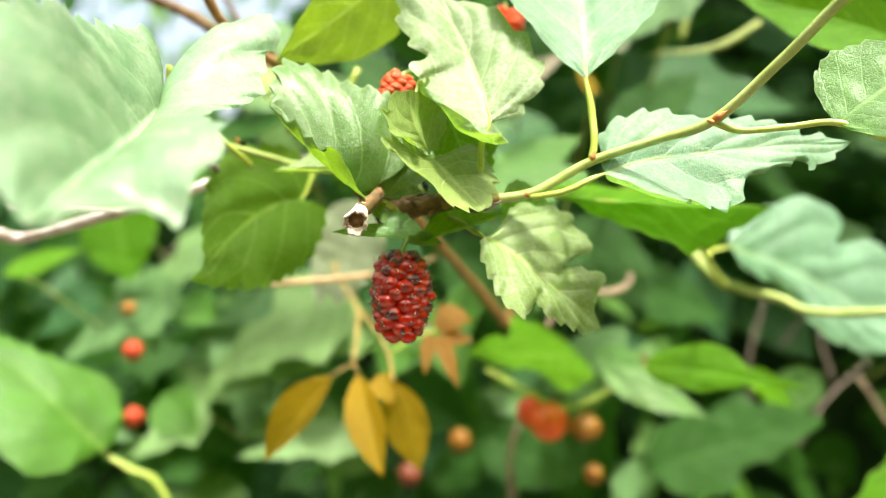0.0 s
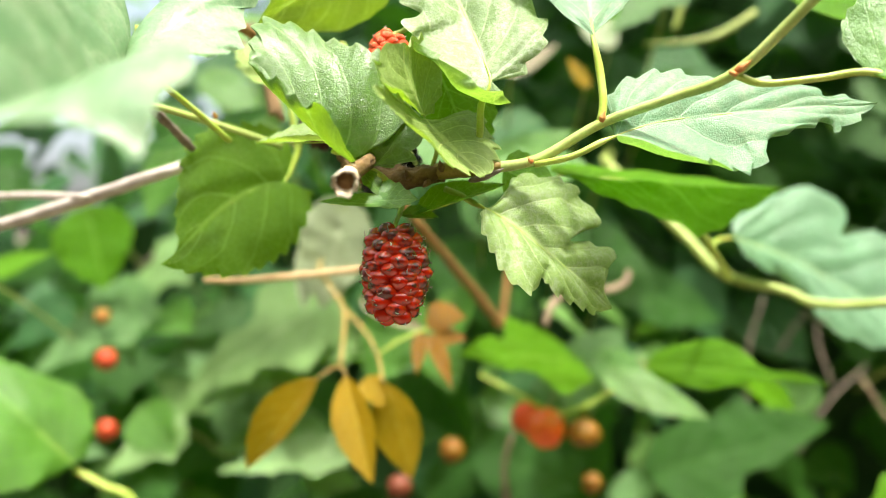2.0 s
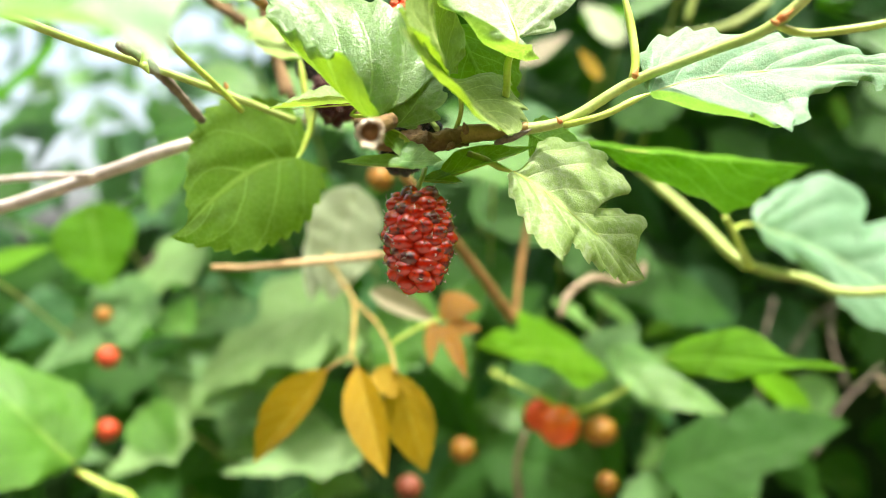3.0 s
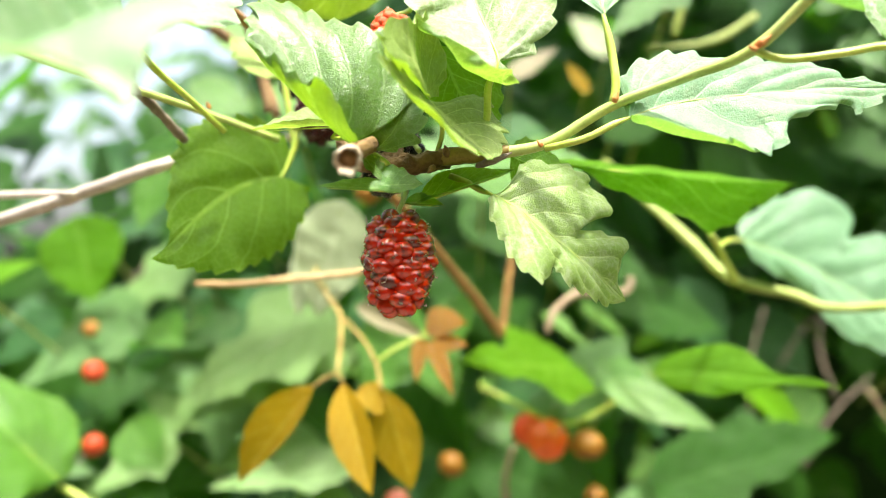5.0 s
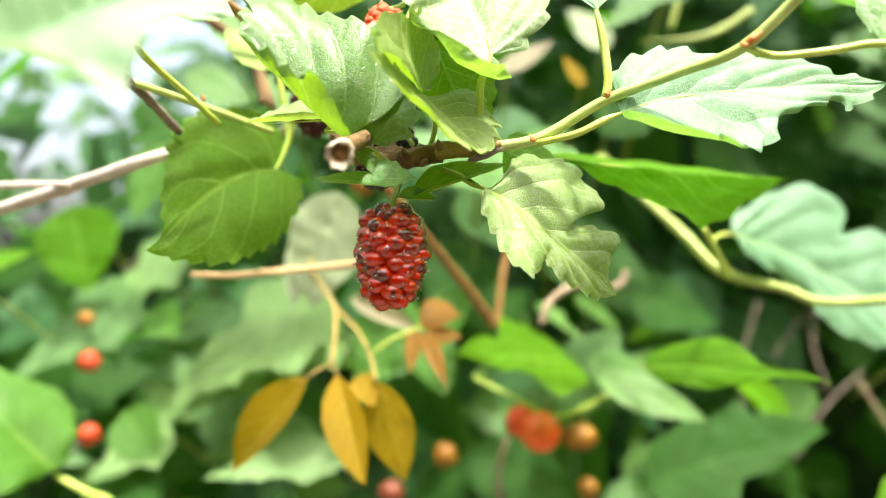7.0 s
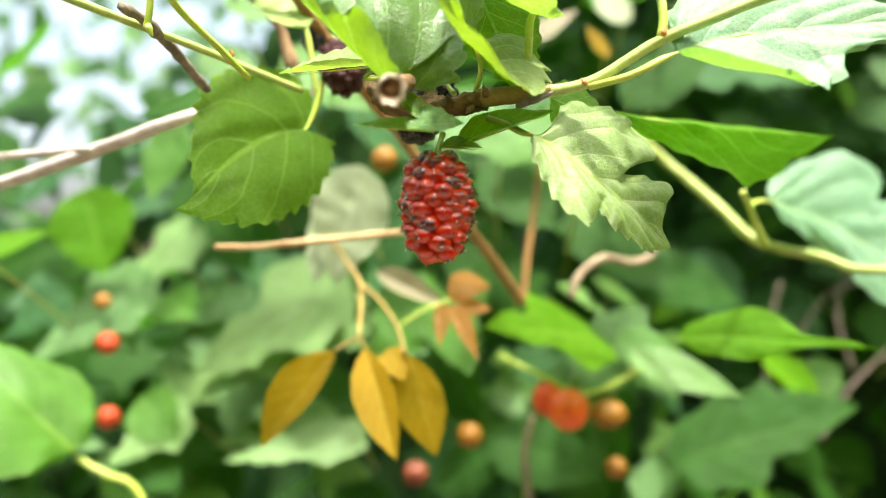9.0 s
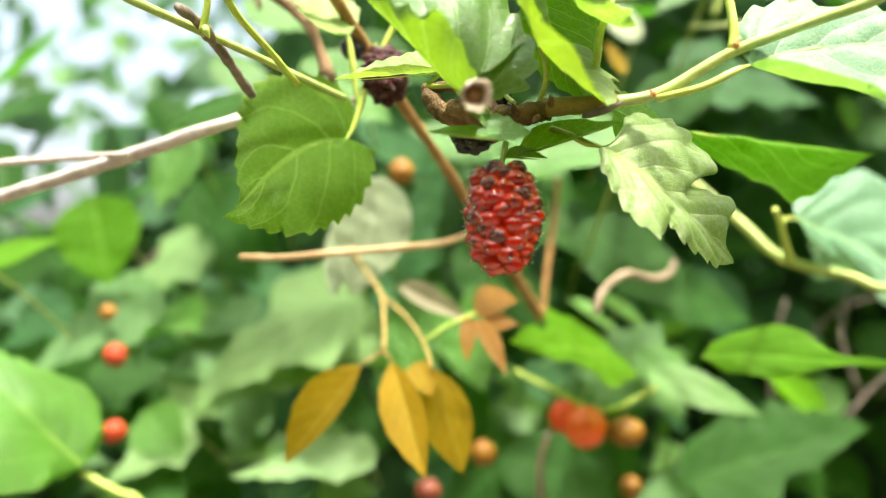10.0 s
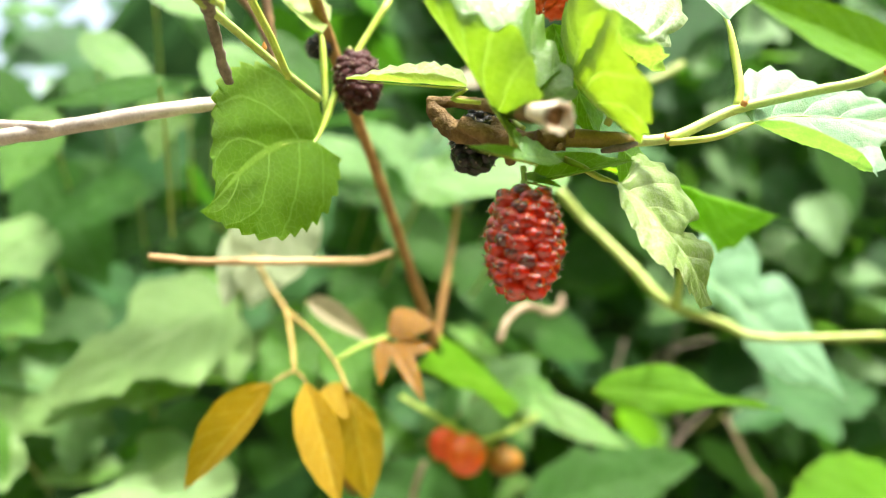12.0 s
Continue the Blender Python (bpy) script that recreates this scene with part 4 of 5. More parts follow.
blade(near, GOLDEN, ((-0.0479, 0.2560, 1.2038), (-0.0555, 0.2498, 1.2013), (-0.0608, 0.2444, 1.1976), (-0.0667, 0.2369, 1.1913), (-0.0718, 0.2284, 1.1834), (-0.0754, 0.2226, 1.1792)), (((-0.0450, 0.2604, 1.2100), (-0.0512, 0.2609, 1.2209), (-0.0640, 0.2528, 1.2212), (-0.0702, 0.2472, 1.2182), (-0.0740, 0.2410, 1.2111), (-0.0743, 0.2323, 1.1945), (-0.0726, 0.2277, 1.1834)), ((-0.0424, 0.2589, 1.2021), (-0.0399, 0.2587, 1.1976), (-0.0445, 0.2498, 1.1836), (-0.0547, 0.2389, 1.1763), (-0.0594, 0.2346, 1.1754), (-0.0698, 0.2265, 1.1770), (-0.0731, 0.2242, 1.1783))), teeth=(17, 13), tooth=.0014, bow=(.04, .05), quilt=.0003, seed=21, label="round deep green mulberry leaf with a toothed rim", stalk=((-0.0291, 0.2620, 1.2485), (-0.0362, 0.2620, 1.2339), (-0.0420, 0.2600, 1.2212), (-0.0445, 0.2590, 1.2118)), stalk_r=.0010)
leaf(near, LIME, (-0.0111, 0.2350, 1.2745), (-0.0497, 0.2250, 1.2432), (-0.0350, 0.2120, 1.2595), (-0.0244, 0.2460, 1.2493), teeth=4, tooth=.03, curl=.05, ns=40, seed=22, label="bright lime leaf lit from behind")
leaf(near, LIME, (-0.0476, 0.2620, 1.2352), (-0.0643, 0.2620, 1.2480), (-0.0601, 0.2500, 1.2383), (-0.0492, 0.2700, 1.2490), teeth=6, ns=30, seed=23, label="lime leaf on a yellow stalk", stalk=((-0.0444, 0.2620, 1.2123), (-0.0457, 0.2620, 1.2209), (-0.0470, 0.2620, 1.2304)), stalk_r=.0010)

# ---- twigs behind
twig = thing("dry_twig", (-.075, .24, 1.2065), "pale grey dry twig with a thinner side twig", "twig")
part("stem", tube_mesh([(-.42, 1.02, .9), (-.36, .6, 1.08), (-0.1875, 0.3000, 1.1837), (-0.1590, 0.2850, 1.1892), (-0.1218, 0.2700, 1.1977), (-0.0815, 0.2560, 1.2080), (-0.0666, 0.2720, 1.2149), (-0.0461, 0.2800, 1.2195)], [.006, .004, .0024, .0022, .0021, .0019, .0017, .0012], 11, 8, .2), GREYBARK, twig)
part("side_twig", tube_mesh([(-0.1716, 0.3000, 1.2013), (-0.1465, 0.2900, 1.2017), (-0.1133, 0.2630, 1.1997)], [.0012, .0012, .0011], 9, 6, .2), GREYBARK, twig)
brown = thing("brown_branch", (-.05, .26, 1.244), "slender forked brown branch with a dry side twig", "branch")
part("stem", tube_mesh([(.12, 1.05, 1.8), (-.05, .7, 1.75), (-.11, .3, 1.46), (-.075, .225, 1.278), (-.05, .262, 1.244), (-.034, .285, 1.223), (-.02, .307, 1.207), (.0, .338, 1.1825), (.0175, .366, 1.161), (0.0330, 0.3880, 1.1406)], [.006, .004, .002, .0016, .0017, .0018, .0018, .0019, .0022, .0024], 10, 7, .2), DRYBARK, brown)
part("fork", tube_mesh([(0.0337, 0.3890, 1.1394), (0.0370, 0.3940, 1.1606), (0.0413, 0.4000, 1.1825), (0.0465, 0.4100, 1.2083)], [.0017, .0017, .0016, .0015], 10, 6, .2), DRYBARK, brown)
part("side_twig", tube_mesh([(-0.0903, 0.3130, 1.1693), (-0.0743, 0.3100, 1.1691), (-0.0576, 0.3070, 1.1705), (-0.0334, 0.3120, 1.1725), (-0.0164, 0.3250, 1.1744), (-0.0035, 0.3380, 1.1785)], [.0010, .0012, .0013, .0013, .0013, .0012], 10, 7, .25), TANTWIG, brown, "pale tan dry side twig")
part("upper_twig", tube_mesh([(-0.0652, 0.2880, 1.2618), (-0.0616, 0.2880, 1.2486), (-0.0595, 0.2880, 1.2391), (-0.0574, 0.2860, 1.2292)], [.0015, .0015, .0014, .0013], 9, 6, .2), BARK, brown)
part("upper_twig", tube_mesh([(-0.1182, 0.3000, 1.2842), (-0.0973, 0.3000, 1.2751), (-0.0831, 0.3000, 1.2646), (-0.0655, 0.3000, 1.2514), (-0.0549, 0.2900, 1.2283)], [.0018, .0024, .0020, .0018, .0016], 9, 6, .3), BARK, brown)
part("upper_twig", tube_mesh([(-0.1046, 0.3600, 1.3037), (-0.0956, 0.3600, 1.2867), (-0.0917, 0.3600, 1.2748)], [.0014, .0014, .0013], 9, 6, .2), BARK, brown)
part("tendril", tube_mesh([(0.0485, 0.3480, 1.1452), (0.0532, 0.3520, 1.1544), (0.0657, 0.3600, 1.1612), (0.0818, 0.3720, 1.1586), (0.0945, 0.3850, 1.1611), (0.0973, 0.3900, 1.1666)], [.0015, .0018, .0018, .0017, .0018, .0016], 10, 7, .35), GREYTAN, thing("dry_tendril", (0.0657, 0.3600, 1.1612), "bent tan dry tendril", "twig"))

# ---- the climbing stem with two leaves
vine = thing("climbing_stem", (.127, .345, 1.167), "thin yellow-green climbing stem with large blurred leaves", "stem")
part("stem", tube_mesh([(0.255, 1.050, 1.297), (0.165, 0.700, 1.257), (0.109, 0.480, 1.231), (.086, .389, 1.2213), (.1, .376, 1.204), (.115, .358, 1.184), (.127, .344, 1.1675), (.15, .335, 1.1605), (0.1640, 0.3250, 1.1553), (0.2061, 0.3000, 1.1605)], [.004, .003, .0025, .0022, .0022, .0023, .0023, .0019, .0018, .0018], 10, 7, .1), VINE, vine)
part("side_stem", tube_mesh(((0.1016, 0.3000, 1.1856), (0.1077, 0.3080, 1.1804), (0.1156, 0.3200, 1.1738), (0.1262, 0.3360, 1.1660)), [.0011, .0012, .0014, .0018], 9, 6, .1), PETIOLE, vine)
blade(vine, SKYGLOSS, ((0.1260, 0.3300, 1.1835), (0.1482, 0.3381, 1.1768), (0.1758, 0.3444, 1.1643), (0.2039, 0.3460, 1.1468), (0.2340, 0.3450, 1.1268)), (((0.1269, 0.3331, 1.1891), (0.1326, 0.3377, 1.1940), (0.1504, 0.3494, 1.2014), (0.1694, 0.3583, 1.2062), (0.1869, 0.3629, 1.2013), (0.1931, 0.3620, 1.1929), (0.1846, 0.3547, 1.1854), (0.1817, 0.3524, 1.1829), (0.1997, 0.3606, 1.1854), (0.2133, 0.3635, 1.1817), (0.2237, 0.3580, 1.1594), (0.2301, 0.3493, 1.1386)), ((0.1300, 0.3286, 1.1765), (0.1380, 0.3310, 1.1706), (0.1494, 0.3358, 1.1664), (0.1594, 0.3369, 1.1586), (0.1638, 0.3342, 1.1503), (0.1702, 0.3330, 1.1433), (0.1836, 0.3355, 1.1381), (0.1946, 0.3376, 1.1352), (0.2110, 0.3420, 1.1349), (0.2240, 0.3428, 1.1297))), teeth=(9, 9), tooth=.0016, bow=(.04, .04), quilt=.0010, seed=30, label="large pale bluish green lobed leaf", stalk=((0.1077, 0.3080, 1.1804), (0.1139, 0.3160, 1.1829), (0.1219, 0.3260, 1.1834)))
J_LOWER = ((0, 0), (.2, .33), (.4, .64), (.6, 1), (.68, .85), (.84, .4), (1, 0))
leaf(vine, GRASS, (0.0353, 0.2350, 1.2038), (0.1168, 0.2660, 1.2006), (0.0831, 0.2720, 1.2054), (0.0849, 0.2560, 1.1851), teeth=7, tooth=.12, prof=(OVATE, J_LOWER), curl=.05, ruffle=.03, ns=60, seed=31, label="bright green leaf seen from its edge")
leaf(vine, GRASS, (0.1510, 0.2500, 1.2556), (0.0998, 0.2700, 1.2778), (0.1219, 0.2600, 1.2768), (0.1195, 0.2500, 1.2547), teeth=5, tooth=.05, ns=40, seed=32, label="bright green leaf lit from behind")
leaf(shoot, FRESH, (0.0891, 0.1720, 1.2196), (0.1138, 0.1680, 1.2386), (0.0955, 0.1800, 1.2374), (0.0996, 0.1600, 1.2156), teeth=9, tooth=.1, curl=.1, ns=50, seed=33, label="bright green mulberry leaf at the end of the side shoot")

# ---- the hanging sprig with olive brown leaves
sprig = thing("hanging_sprig", (-0.0407, 0.3520, 1.1535), "hanging sprig with olive-brown and coppery young leaves", "sprig")
part("stem", tube_mesh([(-0.0914, 1.0400, 1.2180), (-0.0592, 0.6000, 1.1960), (-0.0536, 0.4500, 1.1820), (-0.0532, 0.3700, 1.1727), (-0.0477, 0.3620, 1.1628), (-0.0408, 0.3550, 1.1531), (-0.0392, 0.3400, 1.1428), (-0.0390, 0.3250, 1.1329)], [.003, .002, .0013, .0009, .0009, .0010, .0009, .0008], 9, 6, .15), SPRIG, sprig)
part("side_stem", tube_mesh([(-0.0408, 0.3550, 1.1531), (-0.0303, 0.3420, 1.1447), (-0.0239, 0.3280, 1.1359), (-0.0210, 0.3150, 1.1280)], [.0009, .0008, .0008, .0007], 9, 6, .15), SPRIG, sprig)
part("side_stem", tube_mesh([(-0.0239, 0.3300, 1.1364), (-0.0145, 0.3320, 1.1420), (-0.0043, 0.3330, 1.1462), (0.0037, 0.3330, 1.1483)], [.0007, .0007, .0007, .0006], 8, 6, .1), PETIOLE, sprig)
leaf(sprig, OLIVE, (-0.0472, 0.3165, 1.1291), (-0.0728, 0.3030, 1.0972), (-0.0691, 0.3050, 1.1204), (-0.0545, 0.3120, 1.1136), curl=.12, prof=ELLIPSE, ns=30, seed=40, label="olive-brown smooth leaf", stalk=((-0.0390, 0.3250, 1.1329), (-0.0428, 0.3200, 1.1319)), stalk_mat=SPRIG)
leaf(sprig, OLIVE, (-0.0358, 0.3160, 1.1303), (-0.0242, 0.2970, 1.0930), (-0.0404, 0.3060, 1.1176), (-0.0241, 0.3040, 1.1136), curl=.15, prof=ELLIPSE, ns=30, seed=41, label="olive-brown smooth leaf", stalk=((-0.0390, 0.3250, 1.1329), (-0.0372, 0.3200, 1.1318)), stalk_mat=SPRIG)
leaf(sprig, OLIVE, (-0.0204, 0.3150, 1.1276), (-0.0099, 0.3160, 1.0886), (-0.0255, 0.3160, 1.1131), (-0.0063, 0.3180, 1.1091), curl=.15, prof=ELLIPSE, ns=30, seed=42, label="olive-brown smooth leaf", stalk=((-0.0210, 0.3150, 1.1280),), stalk_mat=SPRIG)
leaf(sprig, OLIVE, (-0.0274, 0.3180, 1.1298), (-0.0212, 0.3120, 1.1181), (-0.0310, 0.3160, 1.1249), (-0.0198, 0.3160, 1.1257), curl=.2, ns=24, seed=43, label="small olive leaf")
leaf(sprig, COPPER, (-0.0024, 0.3360, 1.1557), (0.0130, 0.3260, 1.1516), (0.0040, 0.3350, 1.1579), (0.0058, 0.3270, 1.1481), curl=-.2, ns=24, seed=44, label="small shiny coppery young leaf")
leaf(sprig, COPPER, (-0.0034, 0.3300, 1.1442), (0.0065, 0.3117, 1.1247), (-0.0014, 0.3220, 1.1352), (0.0050, 0.3200, 1.1375), curl=-.2, ns=24, seed=45, label="small coppery young leaf")
leaf(sprig, COPPER, (-0.0060, 0.3310, 1.1453), (-0.0078, 0.3220, 1.1288), (-0.0099, 0.3260, 1.1370), (-0.0042, 0.3250, 1.1371), curl=-.2, ns=24, seed=46, label="small coppery young leaf")
leaf(sprig, COPPER, (0.0001, 0.3310, 1.1463), (0.0133, 0.3260, 1.1428), (0.0058, 0.3320, 1.1473), (0.0074, 0.3260, 1.1411), curl=-.2, ns=24, seed=47, label="small coppery young leaf")
leaf(sprig, ROSY, (-0.0332, 0.3520, 1.1574), (-0.0025, 0.3620, 1.1412), (-0.0208, 0.3550, 1.1578), (-0.0222, 0.3520, 1.1473), ns=24, seed=48, label="faded rosy leaf")


# ---- the hedge: single leaves that can be told apart
hedge = thing("hedge_shrub", (0, .45, 0), "hedge shrub with broad green leaves and orange fruits", "shrub")


def far(mat, base, tip, width=.6, face=(-.1, -.75, .65), label="broad green hedge leaf", seed=0, **shape):
    options = dict(ns=26, nu=5, teeth=7, tooth=.09, ruffle=.03, curl=-.08, back=.12, seed=seed)
    options.update(shape)
    ob = leaf(hedge, mat, base, tip, width=width, face=face, label=label, rib=False, **options)
    b = Vector(base)
    part("petiole", tube_mesh([b, b + Vector((.002, .03, -.012)), b + Vector((.006, .10, -.05))], [.0007, .0007, .0009], 6, 4), VINE, ob)


far(LITWHITE, (-0.0649, 0.4600, 1.1458), (-0.1481, 0.4550, 1.0922), .55, seed=50, prof=LOBED)
far(LITWHITE, (-0.0531, 0.4700, 1.1335), (-0.0995, 0.4550, 1.0933), .6, seed=51, prof=LOBED)
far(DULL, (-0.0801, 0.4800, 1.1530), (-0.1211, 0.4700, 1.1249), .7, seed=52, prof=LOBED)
far(LITPALE, (-0.1856, 0.5000, 1.1468), (-0.2455, 0.4800, 1.1014), .6, seed=53, prof=LOBED)
blade(hedge, MOSS, ((-0.1757, 0.3849, 1.0756), (-0.1868, 0.3806, 1.0897), (-0.1970, 0.3761, 1.1034), (-0.2175, 0.3813, 1.1188), (-0.2428, 0.3853, 1.1356)), (((-0.1726, 0.3932, 1.0793), (-0.1731, 0.4005, 1.0897), (-0.1793, 0.4082, 1.1015), (-0.1888, 0.4080, 1.1107), (-0.1990, 0.3999, 1.1173), (-0.2150, 0.3950, 1.1258), (-0.2357, 0.3944, 1.1357)), ((-0.1788, 0.3770, 1.0744), (-0.1831, 0.3588, 1.0738), (-0.1922, 0.3456, 1.0767), (-0.2046, 0.3436, 1.0881), (-0.2241, 0.3601, 1.1105))), teeth=(9, 8), tooth=.0016, bow=(.06, .06), quilt=.0005, label="broad pale green leaf", seed=54)
far(GRASS, (-0.2128, 0.4900, 1.2000), (-0.1996, 0.4800, 1.1532), 1.0, seed=55)
far(GRASS, (-0.2298, 0.4000, 1.1670), (-0.1960, 0.4100, 1.1788), .45, seed=56)
far(LITWHITE, (-0.1584, 0.5200, 1.1776), (-0.2048, 0.5100, 1.1377), .6, seed=57, prof=LOBED)
far(MOSS, (-0.1561, 0.4800, 1.2385), (-0.1687, 0.4700, 1.1961), .7, seed=58)
far(HEDGE, (-0.0936, 0.3300, 1.2304), (-0.1230, 0.3300, 1.2205), .35, seed=59)
far(CREAM, (-0.0416, 0.3700, 1.1989), (-0.0534, 0.3750, 1.1510), .78, seed=60, label="pale cream leaf underside", teeth=0)
far(CREAM, (-0.0570, 0.3850, 1.1832), (-0.0634, 0.3800, 1.1509), .5, seed=61, label="pale cream leaf underside", teeth=0)
far(DULL, (-0.0358, 0.4500, 1.1631), (-0.0086, 0.4500, 1.2189), .6, seed=62, prof=LOBED)
far(MOSS, (0.0549, 0.3200, 1.2130), (-0.0007, 0.3300, 1.2054), .4, seed=63)
far(HEDGE, (0.0253, 0.4600, 1.2069), (0.0627, 0.4400, 1.1742), .7, seed=64)
far(HEDGE, (0.0860, 0.5000, 1.1849), (0.1386, 0.4700, 1.1369), .7, seed=65)
far(HEDGE, (0.1141, 0.5000, 1.1563), (0.1892, 0.5000, 1.1267), .6, seed=66)
far(GRASS, (0.0689, 0.4000, 1.1212), (0.0106, 0.3400, 1.1350), .6, seed=67, prof=THREE, label="bright green leaf in sunlight")
far(LITPALE, (0.0746, 0.4300, 1.0960), (0.1055, 0.4300, 1.1345), .8, seed=68)
far(FRESH, (0.0895, 0.3900, 1.1127), (0.1346, 0.3780, 1.0946), .4, seed=69)
far(MOSS, (0.0902, 0.4200, 1.1181), (0.1188, 0.4100, 1.0989), .7, seed=70)
blade(hedge, GRASS, ((0.0913, 0.3420, 1.1273), (0.1042, 0.3309, 1.1295), (0.1190, 0.3166, 1.1299), (0.1327, 0.3038, 1.1302), (0.1441, 0.2899, 1.1299)), (((0.0962, 0.3422, 1.1332), (0.1054, 0.3372, 1.1384), (0.1156, 0.3300, 1.1410), (0.1236, 0.3215, 1.1396), (0.1266, 0.3145, 1.1353), (0.1287, 0.3096, 1.1323), (0.1374, 0.3004, 1.1315)), ((0.0968, 0.3335, 1.1230), (0.1055, 0.3223, 1.1221), (0.1173, 0.3128, 1.1244), (0.1275, 0.3064, 1.1280), (0.1378, 0.2972, 1.1291))), teeth=(4, 4), tooth=.0006, bow=(.05, .05), quilt=.0002, label="bright green pointed leaf", seed=71)
far(HEDGE, (0.1403, 0.4600, 1.0436), (0.2339, 0.4500, 1.0724), .45, seed=72, prof=LOBED)
far(HEDGE, (0.1781, 0.4700, 1.0597), (0.2368, 0.4600, 1.0723), .6, seed=73, prof=LOBED)
far(HEDGE, (0.1485, 0.5000, 1.0459), (0.1787, 0.4800, 1.0164), .8, seed=74, prof=LOBED)
far(HEDGE, (0.0309, 0.4700, 1.0532), (0.0857, 0.4400, 1.0385), .7, seed=75)
far(HEDGE, (-0.0023, 0.4700, 1.0278), (0.0409, 0.4700, 1.0563), .6, seed=76)
far(LITWHITE, (-0.0540, 0.4600, 1.0600), (-0.1243, 0.4400, 1.0530), .32, seed=77, prof=LOBED)
far(HEDGE, (-0.0836, 0.5000, 1.0826), (-0.0416, 0.4800, 1.0556), .8, seed=78)
far(LITPALE, (-0.1261, 0.4900, 1.0855), (-0.1276, 0.4800, 1.0543), .9, seed=79, prof=LOBED)
far(LITWHITE, (-0.1538, 0.4700, 1.0706), (-0.1907, 0.4500, 1.0485), .6, seed=80, prof=LOBED)
far(HEDGE, (-0.1828, 0.4700, 1.0519), (-0.1484, 0.4500, 1.0351), .8, seed=81)
far(DULL, (-0.2466, 0.5300, 1.1387), (-0.2810, 0.5200, 1.1114), .8, seed=82, prof=LOBED)
far(LITPALE, (0.1194, 0.3800, 1.3095), (0.0847, 0.3800, 1.2804), .6, seed=83, prof=LOBED)
far(HEDGE, (0.1059, 0.4500, 1.2472), (0.1522, 0.4500, 1.2804), .7, seed=84)
far(DULL, (0.1469, 0.5000, 1.2856), (0.2365, 0.5000, 1.2635), .6, seed=85, prof=LOBED)
far(MOSS, (0.0257, 0.4000, 1.2123), (0.0733, 0.4000, 1.2390), .6, seed=86)
far(DULL, (0.0590, 0.4500, 1.2505), (0.0282, 0.4400, 1.2331), .7, seed=87, prof=LOBED)
far(MOSS, (-0.1069, 0.4200, 1.2965), (-0.0697, 0.4200, 1.2843), .8, seed=88)
far(HEDGE, (-0.0547, 0.4500, 1.2870), (-0.0147, 0.4500, 1.2638), .7, seed=89)
far(MOSS, (-0.0763, 0.4200, 1.2666), (-0.0369, 0.4200, 1.2370), .8, seed=90)
far(MOSS, (-0.1419, 0.5000, 1.2865), (-0.1050, 0.5000, 1.2641), .7, seed=91)
far(HEDGE, (-0.0876, 0.4200, 1.2513), (-0.1495, 0.4200, 1.2315), .25, seed=92)
far(LITWHITE, (-0.0964, 0.4600, 1.2505), (-0.1016, 0.4600, 1.2177), .7, seed=93, prof=LOBED)
far(LITPALE, (-0.1790, 0.5500, 1.1597), (-0.1531, 0.5500, 1.1720), .8, seed=94, prof=LOBED)
far(DULL, (-0.0362, 0.5000, 1.1515), (-0.0782, 0.5000, 1.1328), .7, seed=95, prof=LOBED)
far(HEDGE, (0.0117, 0.5000, 1.1752), (0.0494, 0.4800, 1.1216), .7, seed=96)
far(DULL, (0.0470, 0.5000, 1.0882), (0.0786, 0.5000, 1.1029), .7, seed=97, prof=LOBED)
far(GRASS, (0.2902, 0.3600, 1.0760), (0.1773, 0.3300, 1.0620), .5, seed=98)
far(DULL, (0.3160, 0.4800, 1.1135), (0.4079, 0.4800, 1.1122), .7, seed=99, prof=LOBED)
far(MOSS, (-0.0142, 0.4500, 1.1472), (-0.0364, 0.4400, 1.0964), .7, seed=100)
far(MOSS, (-0.0024, 0.4400, 1.1354), (0.0115, 0.4300, 1.0973), .7, seed=101)
far(HEDGE, (-0.1129, 0.5000, 1.2116), (-0.1544, 0.5000, 1.1809), .7, seed=102)
far(LITWHITE, (-0.0985, 0.4700, 1.1165), (-0.1407, 0.4600, 1.0832), .7, seed=103, prof=LOBED)
far(LITWHITE, (-0.1518, 0.5000, 1.0957), (-0.1770, 0.4900, 1.0567), .8, seed=104, prof=LOBED)
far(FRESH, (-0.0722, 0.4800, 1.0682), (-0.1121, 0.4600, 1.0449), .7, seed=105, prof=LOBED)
far(LITPALE, (-0.1246, 0.5200, 1.1350), (-0.1669, 0.5100, 1.1209), .6, seed=106, prof=LOBED)
far(ROSY, (0.0406, 0.4000, 1.2678), (0.0649, 0.4000, 1.2818), .5, seed=107, label="faded rosy leaf", teeth=0)
far(OLIVE, (0.0834, 0.4200, 1.2650), (0.0731, 0.4200, 1.2799), .5, seed=108, label="yellowed brown leaf", teeth=0)
# Two pale leaves added to stand for a bright patch behind.
far(LITPALE, (0.0640, 0.5000, 1.2330), (0.0000, 0.4850, 1.2600), .75, seed=110, prof=LOBED)
far(LITPALE, (0.0260, 0.5100, 1.2330), (-0.0280, 0.5000, 1.2480), .7, seed=111)
far(CREAM, (0.1216, 0.5200, 1.3129), (0.0956, 0.5200, 1.3353), .8, seed=109, label="pale leaf underside", teeth=4)
part("stem", tube_mesh([(-0.1788, 0.3920, 1.0709), (-0.1639, 0.3900, 1.0632), (-0.1485, 0.3900, 1.0528), (-0.1310, 0.3900, 0.9995)], [.0014, .0015, .0016, .0018], 9, 6, .1), PETIOLE, hedge)
